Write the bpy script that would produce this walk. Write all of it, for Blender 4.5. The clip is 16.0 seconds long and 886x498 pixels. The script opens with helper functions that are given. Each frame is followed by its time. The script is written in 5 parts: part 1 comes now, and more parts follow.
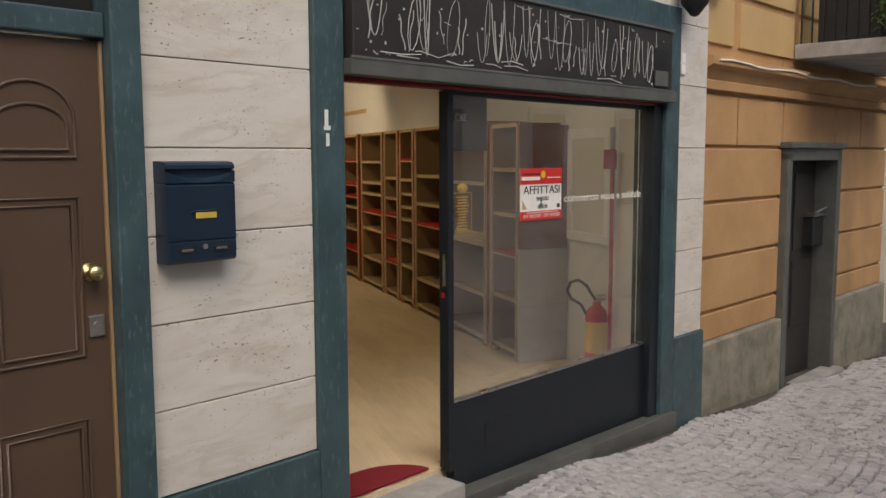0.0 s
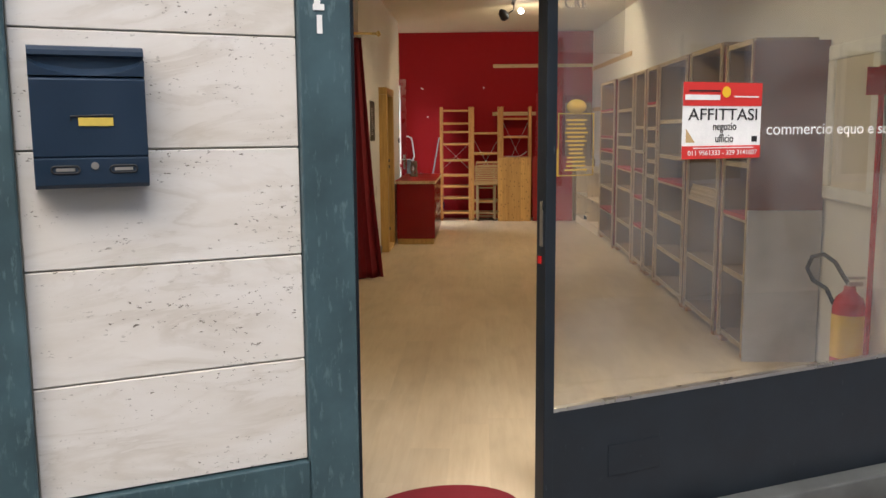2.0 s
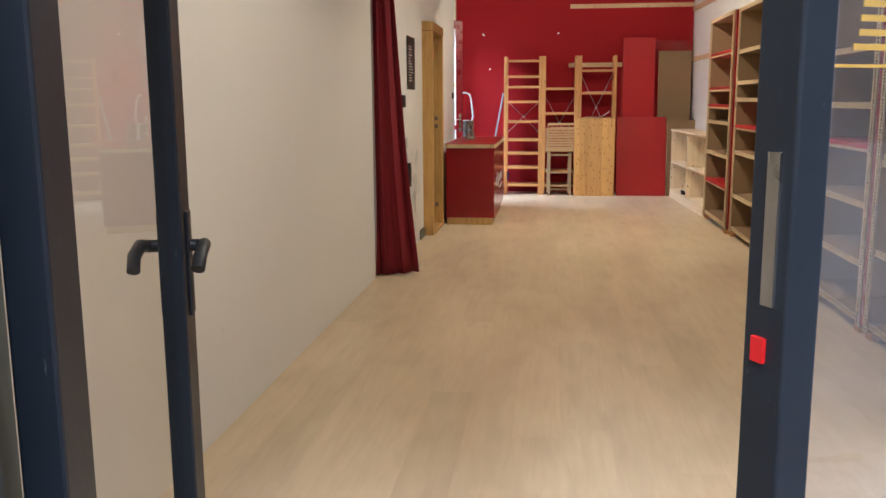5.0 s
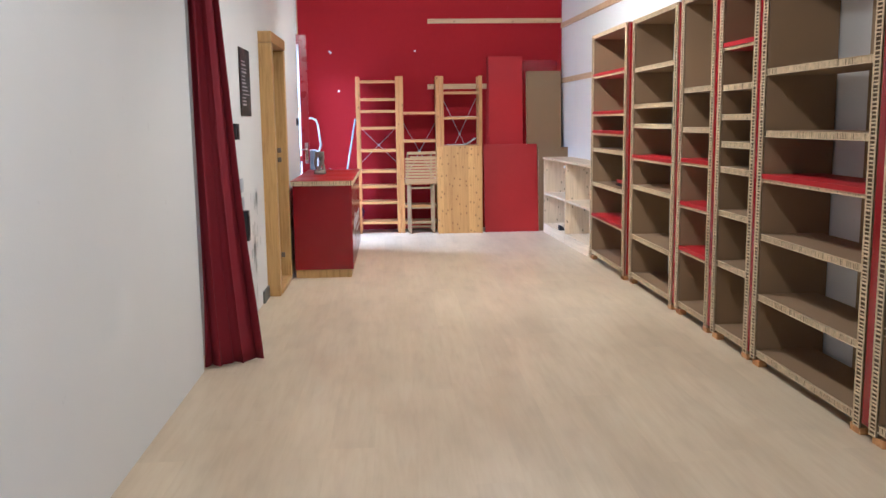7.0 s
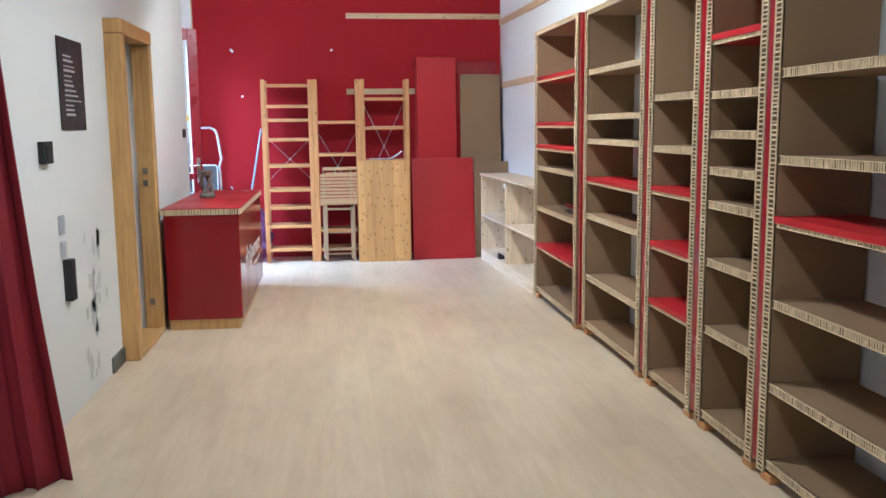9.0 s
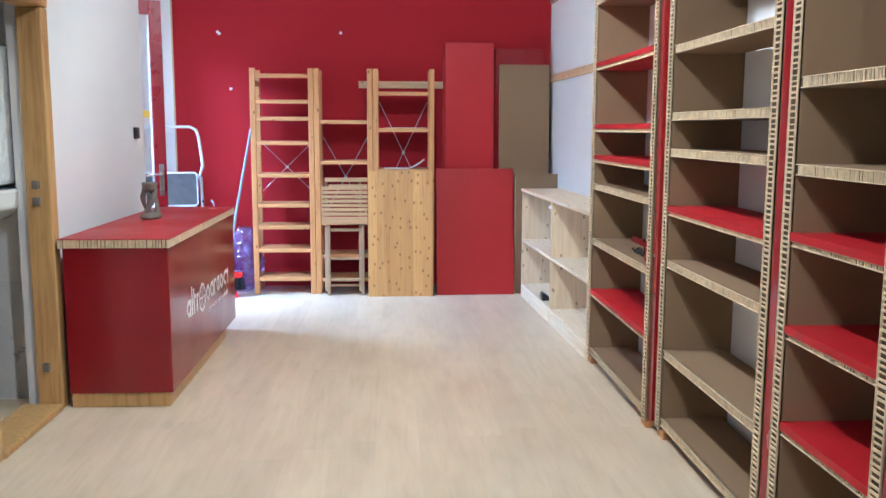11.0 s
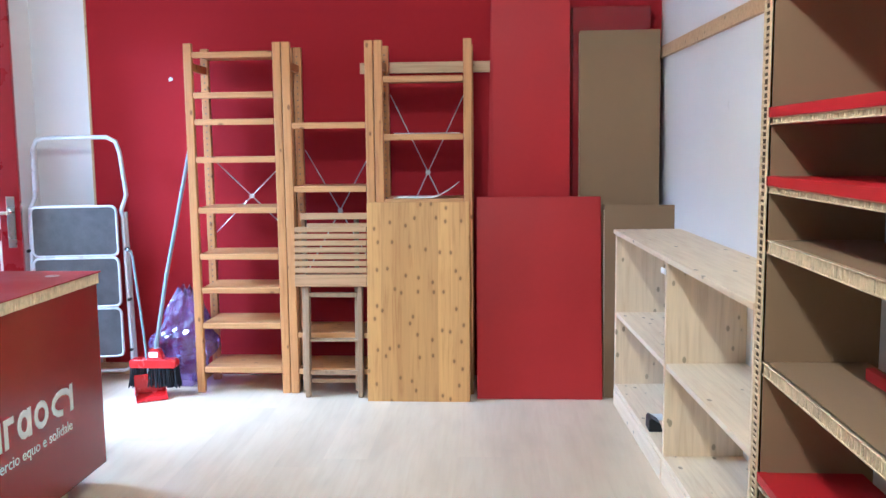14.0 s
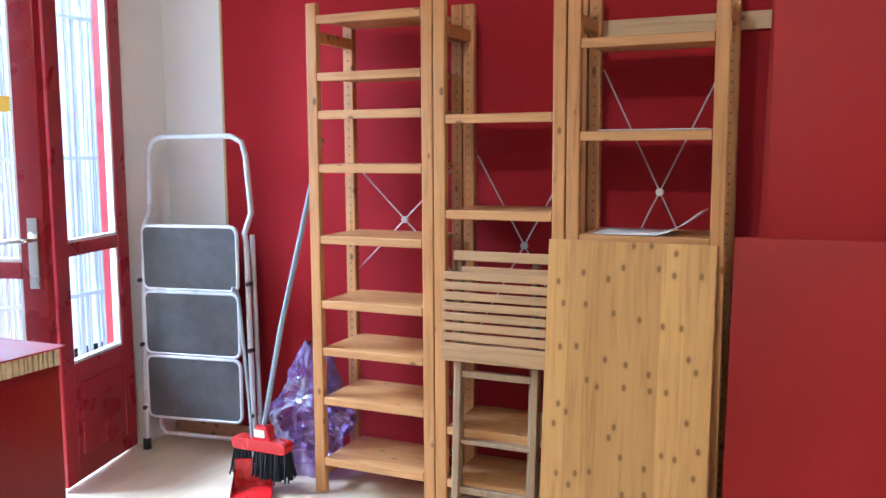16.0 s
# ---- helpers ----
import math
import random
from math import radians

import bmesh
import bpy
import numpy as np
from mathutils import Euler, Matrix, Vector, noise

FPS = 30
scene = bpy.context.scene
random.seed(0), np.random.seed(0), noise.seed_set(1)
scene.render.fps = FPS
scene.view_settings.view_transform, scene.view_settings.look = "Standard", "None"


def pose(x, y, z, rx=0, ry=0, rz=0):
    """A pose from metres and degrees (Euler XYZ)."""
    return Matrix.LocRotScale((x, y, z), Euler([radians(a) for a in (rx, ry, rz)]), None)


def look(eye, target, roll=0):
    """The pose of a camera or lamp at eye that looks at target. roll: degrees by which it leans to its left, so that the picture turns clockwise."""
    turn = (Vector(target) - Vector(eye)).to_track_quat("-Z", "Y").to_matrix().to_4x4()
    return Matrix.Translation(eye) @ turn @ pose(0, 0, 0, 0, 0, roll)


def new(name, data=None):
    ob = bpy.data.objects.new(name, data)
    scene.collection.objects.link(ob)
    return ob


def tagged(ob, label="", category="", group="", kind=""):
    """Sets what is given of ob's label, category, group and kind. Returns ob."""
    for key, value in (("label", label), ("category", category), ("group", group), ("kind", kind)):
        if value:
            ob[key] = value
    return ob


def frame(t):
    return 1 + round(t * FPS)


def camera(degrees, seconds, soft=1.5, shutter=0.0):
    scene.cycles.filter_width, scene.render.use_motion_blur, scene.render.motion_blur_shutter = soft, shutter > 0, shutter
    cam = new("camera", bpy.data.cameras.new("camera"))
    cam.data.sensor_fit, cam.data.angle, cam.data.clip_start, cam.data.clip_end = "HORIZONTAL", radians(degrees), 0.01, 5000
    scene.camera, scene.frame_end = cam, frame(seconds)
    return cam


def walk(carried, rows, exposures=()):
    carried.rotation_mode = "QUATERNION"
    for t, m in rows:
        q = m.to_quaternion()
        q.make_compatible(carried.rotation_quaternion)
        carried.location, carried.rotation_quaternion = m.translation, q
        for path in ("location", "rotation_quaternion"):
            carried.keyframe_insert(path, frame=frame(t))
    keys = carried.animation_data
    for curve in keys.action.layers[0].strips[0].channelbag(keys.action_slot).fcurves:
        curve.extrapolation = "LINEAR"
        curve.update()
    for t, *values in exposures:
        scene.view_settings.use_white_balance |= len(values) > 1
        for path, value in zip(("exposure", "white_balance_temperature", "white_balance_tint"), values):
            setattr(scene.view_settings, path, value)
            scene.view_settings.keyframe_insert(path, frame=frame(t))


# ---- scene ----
cam = camera(54.0, 16.0)
PATH = [
    (0, (0.405, -0.627, 1.796), (1.078, 1.245, 1.586), -0.2),
    (0.5, (0.842, -0.367, 1.706), (1.367, 1.553, 1.52), 0.1),
    (1, (1.221, -0.062, 1.663), (1.658, 1.885, 1.523), -0.4),
    (1.5, (1.575, 0.218, 1.584), (1.827, 2.198, 1.454), -0.6),
    (2, (1.817, 0.521, 1.538), (1.733, 2.5, 1.263), -0.4),
    (2.5, (1.904, 0.836, 1.505), (1.762, 2.808, 1.209), -0.8),
    (3, (2.006, 1.181, 1.491), (1.78, 3.147, 1.201), -2.5),
    (3.5, (2.03, 1.613, 1.451), (1.784, 3.572, 1.134), -0.8),
    (5.8, (1.651, 3.617, 1.282), (1.417, 5.574, 0.942), -0.1),
    (6, (1.625, 3.78, 1.308), (1.45, 5.745, 0.974), 0.1),
    (6.5, (1.595, 4.098, 1.288), (1.48, 6.066, 0.952), 0.3),
    (7, (1.574, 4.485, 1.35), (1.688, 6.46, 1.059), -0.7),
    (7.5, (1.622, 4.803, 1.38), (1.879, 6.765, 1.093), -0.8),
    (8, (1.711, 5.087, 1.411), (1.961, 7.051, 1.129), -0.7),
    (10.5, (2.214, 7.348, 1.388), (2.423, 9.317, 1.108), -0.5),
    (11, (2.323, 7.743, 1.389), (2.44, 9.721, 1.117), 0.2),
    (11.5, (2.356, 8.202, 1.415), (2.437, 10.182, 1.143), 0.6),
    (12, (2.386, 8.644, 1.42), (2.467, 10.624, 1.147), -0.1),
    (12.5, (2.542, 9.12, 1.381), (2.585, 11.102, 1.121), 0.2),
    (13, (2.625, 9.586, 1.349), (2.658, 11.57, 1.101), -0.1),
    (13.5, (2.726, 10.056, 1.347), (2.722, 12.041, 1.102), -0.5),
    (14, (2.806, 10.497, 1.33), (2.683, 12.479, 1.097), -0.6),
    (14.5, (2.888, 10.948, 1.314), (2.674, 12.925, 1.101), -1.1),
    (15, (2.934, 11.404, 1.309), (2.51, 13.348, 1.111), -0.2),
    (15.5, (2.983, 11.855, 1.3), (2.391, 13.756, 1.107), 0.1),
    (16, (2.992, 12.259, 1.339), (2.172, 14.07, 1.114), -0.3),
]
EXPO = [(0, 0.15, 6900, 10), (1.0, 0.5, 6700, 10), (2.0, 0.8, 6400, 10), (3.6, 0.92, 6300, 10), (5.8, 1.85, 4900, 16), (8.2, 2.0, 4400, 10), (10.5, 2.05, 4150, 8), (13.0, 2.1, 4250, 8), (14.5, 1.95, 4350, 7), (16.0, 1.75, 4700, 8)]
walk(cam, [(t, look(eye, target, roll)) for t, eye, target, roll in PATH], EXPO)

# ---- world, sun, lamps ----
world = bpy.data.worlds.new("world")
scene.world = world
world.use_nodes = True
wn = world.node_tree
sky = wn.nodes.new("ShaderNodeTexSky")
sky.sky_type, sky.sun_disc = "NISHITA", False
sky.sun_elevation, sky.sun_rotation = radians(50), radians(200)
sky.air_density, sky.dust_density = 1.0, 4.0
wn.links.new(sky.outputs[0], wn.nodes["Background"].inputs[0])
wn.nodes["Background"].inputs[1].default_value = 0.15
sun = new("sun", bpy.data.lights.new("sun", "SUN"))
sun.data.energy, sun.data.angle, sun.data.color = 1.0, radians(25), (1, 0.96, 0.9)
sun.matrix_world = look((0, 0, 0), (-0.22, 0.6, -0.77))


def lamp(name, where, to, watts, kind="SPOT", size=0.05, colour=(1, 0.9, 0.78), angle=120):
    ob = new(name, bpy.data.lights.new(name, kind))
    ob.data.energy, ob.data.color = watts, colour
    if kind == "SPOT":
        ob.data.spot_size, ob.data.spot_blend, ob.data.shadow_soft_size = radians(angle), 0.8, size
    if kind == "AREA":
        ob.data.shape, ob.data.size, ob.data.size_y = "RECTANGLE", size[0], size[1]
    if kind == "POINT":
        ob.data.shadow_soft_size = size
    ob.matrix_world = look(where, to)
    return ob


# facade frame: u along the street, n into the shop
FA = 27.5
FM = pose(1.214, 3.433, 0, 0, 0, FA)
U, N = Vector((math.cos(radians(FA)), math.sin(radians(FA)), 0)), Vector((-math.sin(radians(FA)), math.cos(radians(FA)), 0))
CEIL = 3.13
TRACK = (2.15, 9.4)

# the lamp at y 6.0 is added fill for the front, no known fitting
for where, to, watts, blend in (((2.38, 9.8, 2.86), (2.3, 10.0, 0), 40, 0.8), ((2.32, 11.8, 2.86), (3.2, 13.8, 0.9), 40, 0.4), ((2.15, 6.0, 2.86), (2.6, 5.9, 0), 30, 0.3)):
    lamp("spot_bulb_light", where, to, watts, "SPOT", 0.06, (1, 0.82, 0.53), 172).data.spot_blend = blend
lamp("daylight_back_door", (-3.2, 14.6, 3.8), (0.6, 14.6, 1.2), 720, "AREA", (4.5, 1.8), (0.86, 0.93, 1.0))


# ---- materials ----
def tree(name, rough=0.6, metal=0.0, spec=0.5):
    m = bpy.data.materials.new(name)
    m.use_nodes = True
    t = m.node_tree
    b = t.nodes["Principled BSDF"]
    b.inputs["Roughness"].default_value, b.inputs["Metallic"].default_value = rough, metal
    b.inputs["Specular IOR Level"].default_value = spec
    return m, t, b


def nd(t, kind, **values):
    n = t.nodes.new(kind)
    for k, v in values.items():
        n.inputs[k.replace("_", " ")].default_value = v
    return n


def coords(t, scale=(1, 1, 1), rot=(0, 0, 0), random_shift=False):
    c = t.nodes.new("ShaderNodeTexCoord")
    mp = nd(t, "ShaderNodeMapping", Scale=scale, Rotation=rot)
    t.links.new(c.outputs["Object"], mp.inputs["Vector"])
    if random_shift:
        oi = t.nodes.new("ShaderNodeObjectInfo")
        mul = t.nodes.new("ShaderNodeMath")
        mul.operation = "MULTIPLY"
        mul.inputs[1].default_value = 37.0
        t.links.new(oi.outputs["Random"], mul.inputs[0])
        t.links.new(mul.outputs[0], mp.inputs["Location"])
    return mp.outputs[0]


def ramp(t, fac, stops):
    r = t.nodes.new("ShaderNodeValToRGB")
    while len(r.color_ramp.elements) < len(stops):
        r.color_ramp.elements.new(0.5)
    for e, (p, c) in zip(r.color_ramp.elements, stops):
        e.position, e.color = p, (c, c, c, 1) if isinstance(c, (int, float)) else (*c, 1)
    t.links.new(fac, r.inputs[0])
    return r.outputs[0]


def mixc(t, fac, a, b, mode="MIX"):
    m = t.nodes.new("ShaderNodeMix")
    m.data_type, m.blend_type = "RGBA", mode
    for sock, v in ((m.inputs[0], fac), (m.inputs[6], a), (m.inputs[7], b)):
        if isinstance(v, (int, float)):
            sock.default_value = v
        elif isinstance(v, tuple):
            sock.default_value = (*v, 1)
        else:
            t.links.new(v, sock)
    return m.outputs[2]


def noisef(t, vec, scale, detail=4.0, rough=0.55, dist=0.0):
    n = nd(t, "ShaderNodeTexNoise", Scale=scale, Detail=detail, Roughness=rough, Distortion=dist)
    t.links.new(vec, n.inputs["Vector"])
    return n.outputs["Fac"]


def bump(t, b, height, strength=0.2, distance=0.01):
    n = nd(t, "ShaderNodeBump", Strength=strength, Distance=distance)
    t.links.new(height, n.inputs["Height"])
    t.links.new(n.outputs[0], b.inputs["Normal"])


def plain(name, c, rough=0.5, metal=0.0, vary=0.12, scale=6.0, fine=120.0, relief=0.08, spec=0.5, shift=False):
    """Paint, metal, plastic: a base colour with broad and fine variation and a slight relief."""
    m, t, b = tree(name, rough, metal, spec)
    v = coords(t, random_shift=shift)
    lo, hi = tuple(x * (1 - vary) for x in c), tuple(min(1, x * (1 + vary)) for x in c)
    broad, grain = noisef(t, v, scale), noisef(t, v, fine, 2)
    col = ramp(t, broad, [(0.3, lo), (0.7, hi)])
    col = mixc(t, 0.25, col, ramp(t, grain, [(0.3, lo), (0.7, hi)]))
    t.links.new(col, b.inputs["Base Color"])
    rr = ramp(t, broad, [(0.3, max(0.03, rough - 0.07)), (0.7, min(1, rough + 0.09))])
    t.links.new(rr, b.inputs["Roughness"])
    bump(t, b, grain, relief, 0.002)
    return m


def scuffed(name, c, wear, amount=0.62, rough=0.45, vary=0.2, stretch=(1, 1, 0.25)):
    """Painted metal or wood with pale scratches and rubbed spots."""
    m, t, b = tree(name, rough)
    v = coords(t)
    lo, hi = tuple(x * (1 - vary) for x in c), tuple(x * (1 + vary) for x in c)
    col = ramp(t, noisef(t, v, 5), [(0.3, lo), (0.7, hi)])
    v2 = coords(t, stretch)
    streak = noisef(t, v2, 45, 6, 0.7)
    col = mixc(t, ramp(t, streak, [(amount, 0.0), (amount + 0.1, 0.7)]), col, wear)
    t.links.new(col, b.inputs["Base Color"])
    bump(t, b, streak, 0.12, 0.003)
    return m


def travertine():
    m, t, b = tree("travertine", 0.45)
    v = coords(t, (0.9, 0.9, 2.6), random_shift=True)
    big = noisef(t, v, 1.6, 6, 0.62, 0.6)
    col = ramp(t, big, [(0.25, (0.56, 0.515, 0.45)), (0.42, (0.67, 0.635, 0.585)), (0.58, (0.71, 0.685, 0.65)), (0.8, (0.60, 0.55, 0.48))])
    v3 = coords(t, (0.8, 0.8, 3.4), (0.0, 0.12, 0.0), random_shift=True)
    veins = noisef(t, v3, 1.3, 7, 0.6, 1.2)
    soft = noisef(t, coords(t, (1, 1, 1), random_shift=True), 1.7, 3)
    band = ramp(t, veins, [(0.40, 0.0), (0.495, 0.36), (0.515, 0.14), (0.62, 0.0)])
    band = mixc(t, 1.0, band, ramp(t, soft, [(0.42, 0.0), (0.62, 1.0)]), "MULTIPLY")
    col = mixc(t, band, col, (0.40, 0.345, 0.27))
    v2 = coords(t, (1.0, 1.0, 2.2), random_shift=True)
    patch = noisef(t, v2, 3.0, 3)
    pits = noisef(t, v2, 42, 3, 0.7)
    holes = mixc(t, 1.0, ramp(t, pits, [(0.63, 0.0), (0.66, 1.0)]), ramp(t, patch, [(0.46, 0.0), (0.56, 1.0)]), "MULTIPLY")
    col = mixc(t, holes, col, (0.15, 0.13, 0.1))
    t.links.new(col, b.inputs["Base Color"])
    inv = t.nodes.new("ShaderNodeInvert")
    t.links.new(holes, inv.inputs["Color"])
    bump(t, b, inv.outputs[0], 0.6, 0.004)
    return m


def pine(name, c, dark, knots=True, axis=2, rough=0.5, knot_scale=None):
    """Pine with grain along one axis, glued staves and dark knots."""
    m, t, b = tree(name, rough)
    sc = [9.0, 9.0, 9.0]
    sc[axis] = 0.5
    v = coords(t, tuple(sc), random_shift=True)
    g = noisef(t, v, 6, 5, 0.6, 0.6)
    col = ramp(t, g, [(0.3, dark), (0.5, c), (0.75, tuple(min(1, x * 1.12) for x in c))])
    h = g
    if knots:
        s2 = [15.0, 15.0, 15.0]
        s2[axis] = 8.5
        k = nd(t, "ShaderNodeTexVoronoi", Scale=1.0, Randomness=1.0)
        if knot_scale:
            k.voronoi_dimensions = "2D"
            t.links.new(coords(t, knot_scale, (radians(90), 0, 0)), k.inputs["Vector"])
        else:
            t.links.new(coords(t, tuple(s2), random_shift=True), k.inputs["Vector"])
        kd = k.outputs["Distance"]
        ks = 1.0 if knot_scale else 1.35
        col = mixc(t, ramp(t, kd, [(0.05 * ks, 1.0), (0.075 * ks, 0.85), (0.1 * ks, 0.0)]), col, tuple(x * 0.14 for x in c))
        col = mixc(t, ramp(t, kd, [(0.08, 0.45), (0.2, 0.0)]), col, dark)
    t.links.new(col, b.inputs["Base Color"])
    bump(t, b, h, 0.12, 0.002)
    return m


def staves(name, c, dark, width=0.075, rough=0.45):
    """A glued pine board: upright staves of slightly different tone, with knots."""
    m = pine(name, c, dark, True, 2, rough, (12.5, 1.0, 8.0))
    t = m.node_tree
    b = t.nodes["Principled BSDF"]
    old = b.inputs["Base Color"].links[0].from_socket
    sep = t.nodes.new("ShaderNodeSeparateXYZ")
    t.links.new(coords(t), sep.inputs[0])
    q = t.nodes.new("ShaderNodeMath")
    q.operation, q.inputs[1].default_value = "SNAP", width
    t.links.new(sep.outputs[0], q.inputs[0])
    w = t.nodes.new("ShaderNodeTexWhiteNoise")
    w.noise_dimensions = "1D"
    t.links.new(q.outputs[0], w.inputs["W"])
    tone = ramp(t, w.outputs["Value"], [(0.0, (0.8, 0.76, 0.7)), (1.0, (1.1, 1.1, 1.08))])
    t.links.new(mixc(t, 1.0, old, tone, "MULTIPLY"), b.inputs["Base Color"])
    return m


def laminate():
    m, t, b = tree("pale_laminate", 0.34, 0, 0.4)
    v = coords(t, (7.0, 0.55, 1.0), random_shift=True)
    g = noisef(t, v, 5, 6, 0.62, 0.5)
    col = ramp(t, g, [(0.25, (0.65, 0.52, 0.345)), (0.5, (0.705, 0.575, 0.40)), (0.8, (0.745, 0.63, 0.455))])
    c = t.nodes.new("ShaderNodeNewGeometry")
    mp = nd(t, "ShaderNodeMapping", Scale=(1.5, 0.45, 1.0))
    t.links.new(c.outputs["Position"], mp.inputs["Vector"])
    dirt_or_veil = noisef(t, mp.outputs[0], 1.5, 3, 0.5)
    col = mixc(t, ramp(t, dirt_or_veil, [(0.42, 0.0), (0.72, 0.42)]), col, (0.44, 0.335, 0.21))
    wear = noisef(t, mp.outputs[0], 6.0, 2, 0.5)
    col = mixc(t, ramp(t, wear, [(0.5, 0.0), (0.75, 0.22)]), col, (0.47, 0.37, 0.245))
    smear = noisef(t, c.outputs["Position"], 2.5, 2, 0.5)
    oi = t.nodes.new("ShaderNodeObjectInfo")
    col = mixc(t, 1.0, col, ramp(t, oi.outputs["Random"], [(0.0, 0.94), (1.0, 1.03)]), "MULTIPLY")
    t.links.new(col, b.inputs["Base Color"])
    t.links.new(ramp(t, smear, [(0.1, 0.3), (0.9, 0.42)]), b.inputs["Roughness"])
    bump(t, b, g, 0.03, 0.001)
    return m


def ochre():
    m, t, b = tree("ochre_plaster", 0.85)
    v = coords(t)
    col = ramp(t, noisef(t, v, 1.4, 6, 0.6), [(0.3, (0.38, 0.225, 0.105)), (0.55, (0.47, 0.285, 0.135)), (0.75, (0.53, 0.345, 0.175))])
    fine = noisef(t, v, 60, 4, 0.6)
    col = mixc(t, 0.2, col, ramp(t, fine, [(0.3, (0.4, 0.22, 0.1)), (0.7, (0.6, 0.37, 0.18))]))
    soot = noisef(t, coords(t, (1, 1, 0.35)), 1.1, 4)
    col = mixc(t, ramp(t, soot, [(0.55, 0.0), (0.75, 0.5)]), col, (0.2, 0.13, 0.08))
    t.links.new(col, b.inputs["Base Color"])
    bump(t, b, fine, 0.3, 0.004)
    return m


def cement(name, a, c, d):
    m, t, b = tree(name, 0.9)
    v = coords(t)
    col = ramp(t, noisef(t, v, 4, 7, 0.65), [(0.3, a), (0.5, c), (0.7, d)])
    t.links.new(col, b.inputs["Base Color"])
    bump(t, b, noisef(t, v, 35, 6, 0.7), 0.5, 0.008)
    return m


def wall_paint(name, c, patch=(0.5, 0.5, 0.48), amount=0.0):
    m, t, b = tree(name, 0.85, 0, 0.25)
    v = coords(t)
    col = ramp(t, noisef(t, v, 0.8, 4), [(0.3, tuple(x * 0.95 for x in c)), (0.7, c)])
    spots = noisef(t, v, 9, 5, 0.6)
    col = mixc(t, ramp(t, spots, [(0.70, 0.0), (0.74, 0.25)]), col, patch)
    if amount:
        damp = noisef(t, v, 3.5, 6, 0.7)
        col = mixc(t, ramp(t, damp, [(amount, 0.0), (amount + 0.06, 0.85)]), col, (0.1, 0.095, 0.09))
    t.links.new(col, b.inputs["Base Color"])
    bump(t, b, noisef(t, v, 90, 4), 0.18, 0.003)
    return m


def glass(name, tint=(1, 1, 1), dirt_or_veil=0.02, gloss=1.0, film_colour=(0.75, 0.75, 0.73)):
    m = bpy.data.materials.new(name)
    m.use_nodes = True
    t = m.node_tree
    t.nodes.clear()
    out = t.nodes.new("ShaderNodeOutputMaterial")
    tr, gl, df = t.nodes.new("ShaderNodeBsdfTransparent"), t.nodes.new("ShaderNodeBsdfGlossy"), t.nodes.new("ShaderNodeBsdfDiffuse")
    tr.inputs[0].default_value, gl.inputs["Roughness"].default_value = (*tint, 1), 0.02
    df.inputs[0].default_value = (*film_colour, 1)
    v = coords(t)
    # diffuse share; on the shop window it also mimics the reflected sky veil
    film = ramp(t, noisef(t, v, 2.5, 5, 0.6), [(0.35, dirt_or_veil * 0.3), (0.75, dirt_or_veil * 2.0)])
    m1, m2 = t.nodes.new("ShaderNodeMixShader"), t.nodes.new("ShaderNodeMixShader")
    fr = nd(t, "ShaderNodeFresnel", IOR=1.5)
    k = t.nodes.new("ShaderNodeMath")
    k.operation, k.inputs[1].default_value = "MULTIPLY", gloss
    t.links.new(fr.outputs[0], k.inputs[0])
    t.links.new(film, m1.inputs[0]), t.links.new(tr.outputs[0], m1.inputs[1]), t.links.new(df.outputs[0], m1.inputs[2])
    t.links.new(k.outputs[0], m2.inputs[0]), t.links.new(m1.outputs[0], m2.inputs[1]), t.links.new(gl.outputs[0], m2.inputs[2])
    t.links.new(m2.outputs[0], out.inputs[0])
    return m


def glow(name, c, strength):
    m, t, b = tree(name)
    b.inputs["Emission Color"].default_value, b.inputs["Emission Strength"].default_value = (*c, 1), strength
    return m


TRAV = travertine()
PETROL = scuffed("petrol_paint", (0.045, 0.085, 0.1), (0.11, 0.17, 0.19), 0.56, 0.45, 0.25)
DARK = scuffed("dark_blue_green_paint", (0.008, 0.013, 0.019), (0.22, 0.25, 0.27), 0.65, 0.48)
FASCIA = scuffed("charcoal_panel", (0.028, 0.026, 0.025), (0.09, 0.085, 0.08), 0.68, 0.5)
STEEL = scuffed("grey_steel", (0.10, 0.105, 0.10), (0.25, 0.25, 0.24), 0.66, 0.45)
BROWN = plain("brown_door_paint", (0.098, 0.062, 0.044), 0.36, 0, 0.1, 3, 60, 0.05)
BRASS = plain("brass", (0.75, 0.6, 0.28), 0.25, 1.0)
NICKEL = plain("satin_metal", (0.62, 0.6, 0.56), 0.3, 1.0)
NAVY = plain("navy_paint", (0.013, 0.03, 0.058), 0.35, 0.2, 0.1)
YELLOW = plain("yellow_card", (0.6, 0.45, 0.08), 0.6)
OCHRE = ochre()
OCHRE2 = plain("yellow_ochre_panel", (0.52, 0.36, 0.17), 0.85, 0, 0.12, 2)
CEM = cement("damp_cement", (0.13, 0.13, 0.10), (0.24, 0.225, 0.18), (0.34, 0.30, 0.25))
STONE = cement("grey_stone", (0.25, 0.24, 0.225), (0.34, 0.33, 0.32), (0.44, 0.43, 0.41))
SETT = plain("porphyry_sett", (0.45, 0.44, 0.445), 0.3, 0, 0.3, 7.0, 40, 0.4, 0.5, True)
JOINT = cement("sand_joint", (0.05, 0.045, 0.04), (0.075, 0.07, 0.06), (0.11, 0.1, 0.09))
WHITE = wall_paint("white_wall_paint", (0.80, 0.79, 0.775))
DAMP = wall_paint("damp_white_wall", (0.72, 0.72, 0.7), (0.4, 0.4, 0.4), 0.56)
RED = wall_paint("crimson_wall_paint", (0.33, 0.011, 0.016), (0.4, 0.03, 0.04))
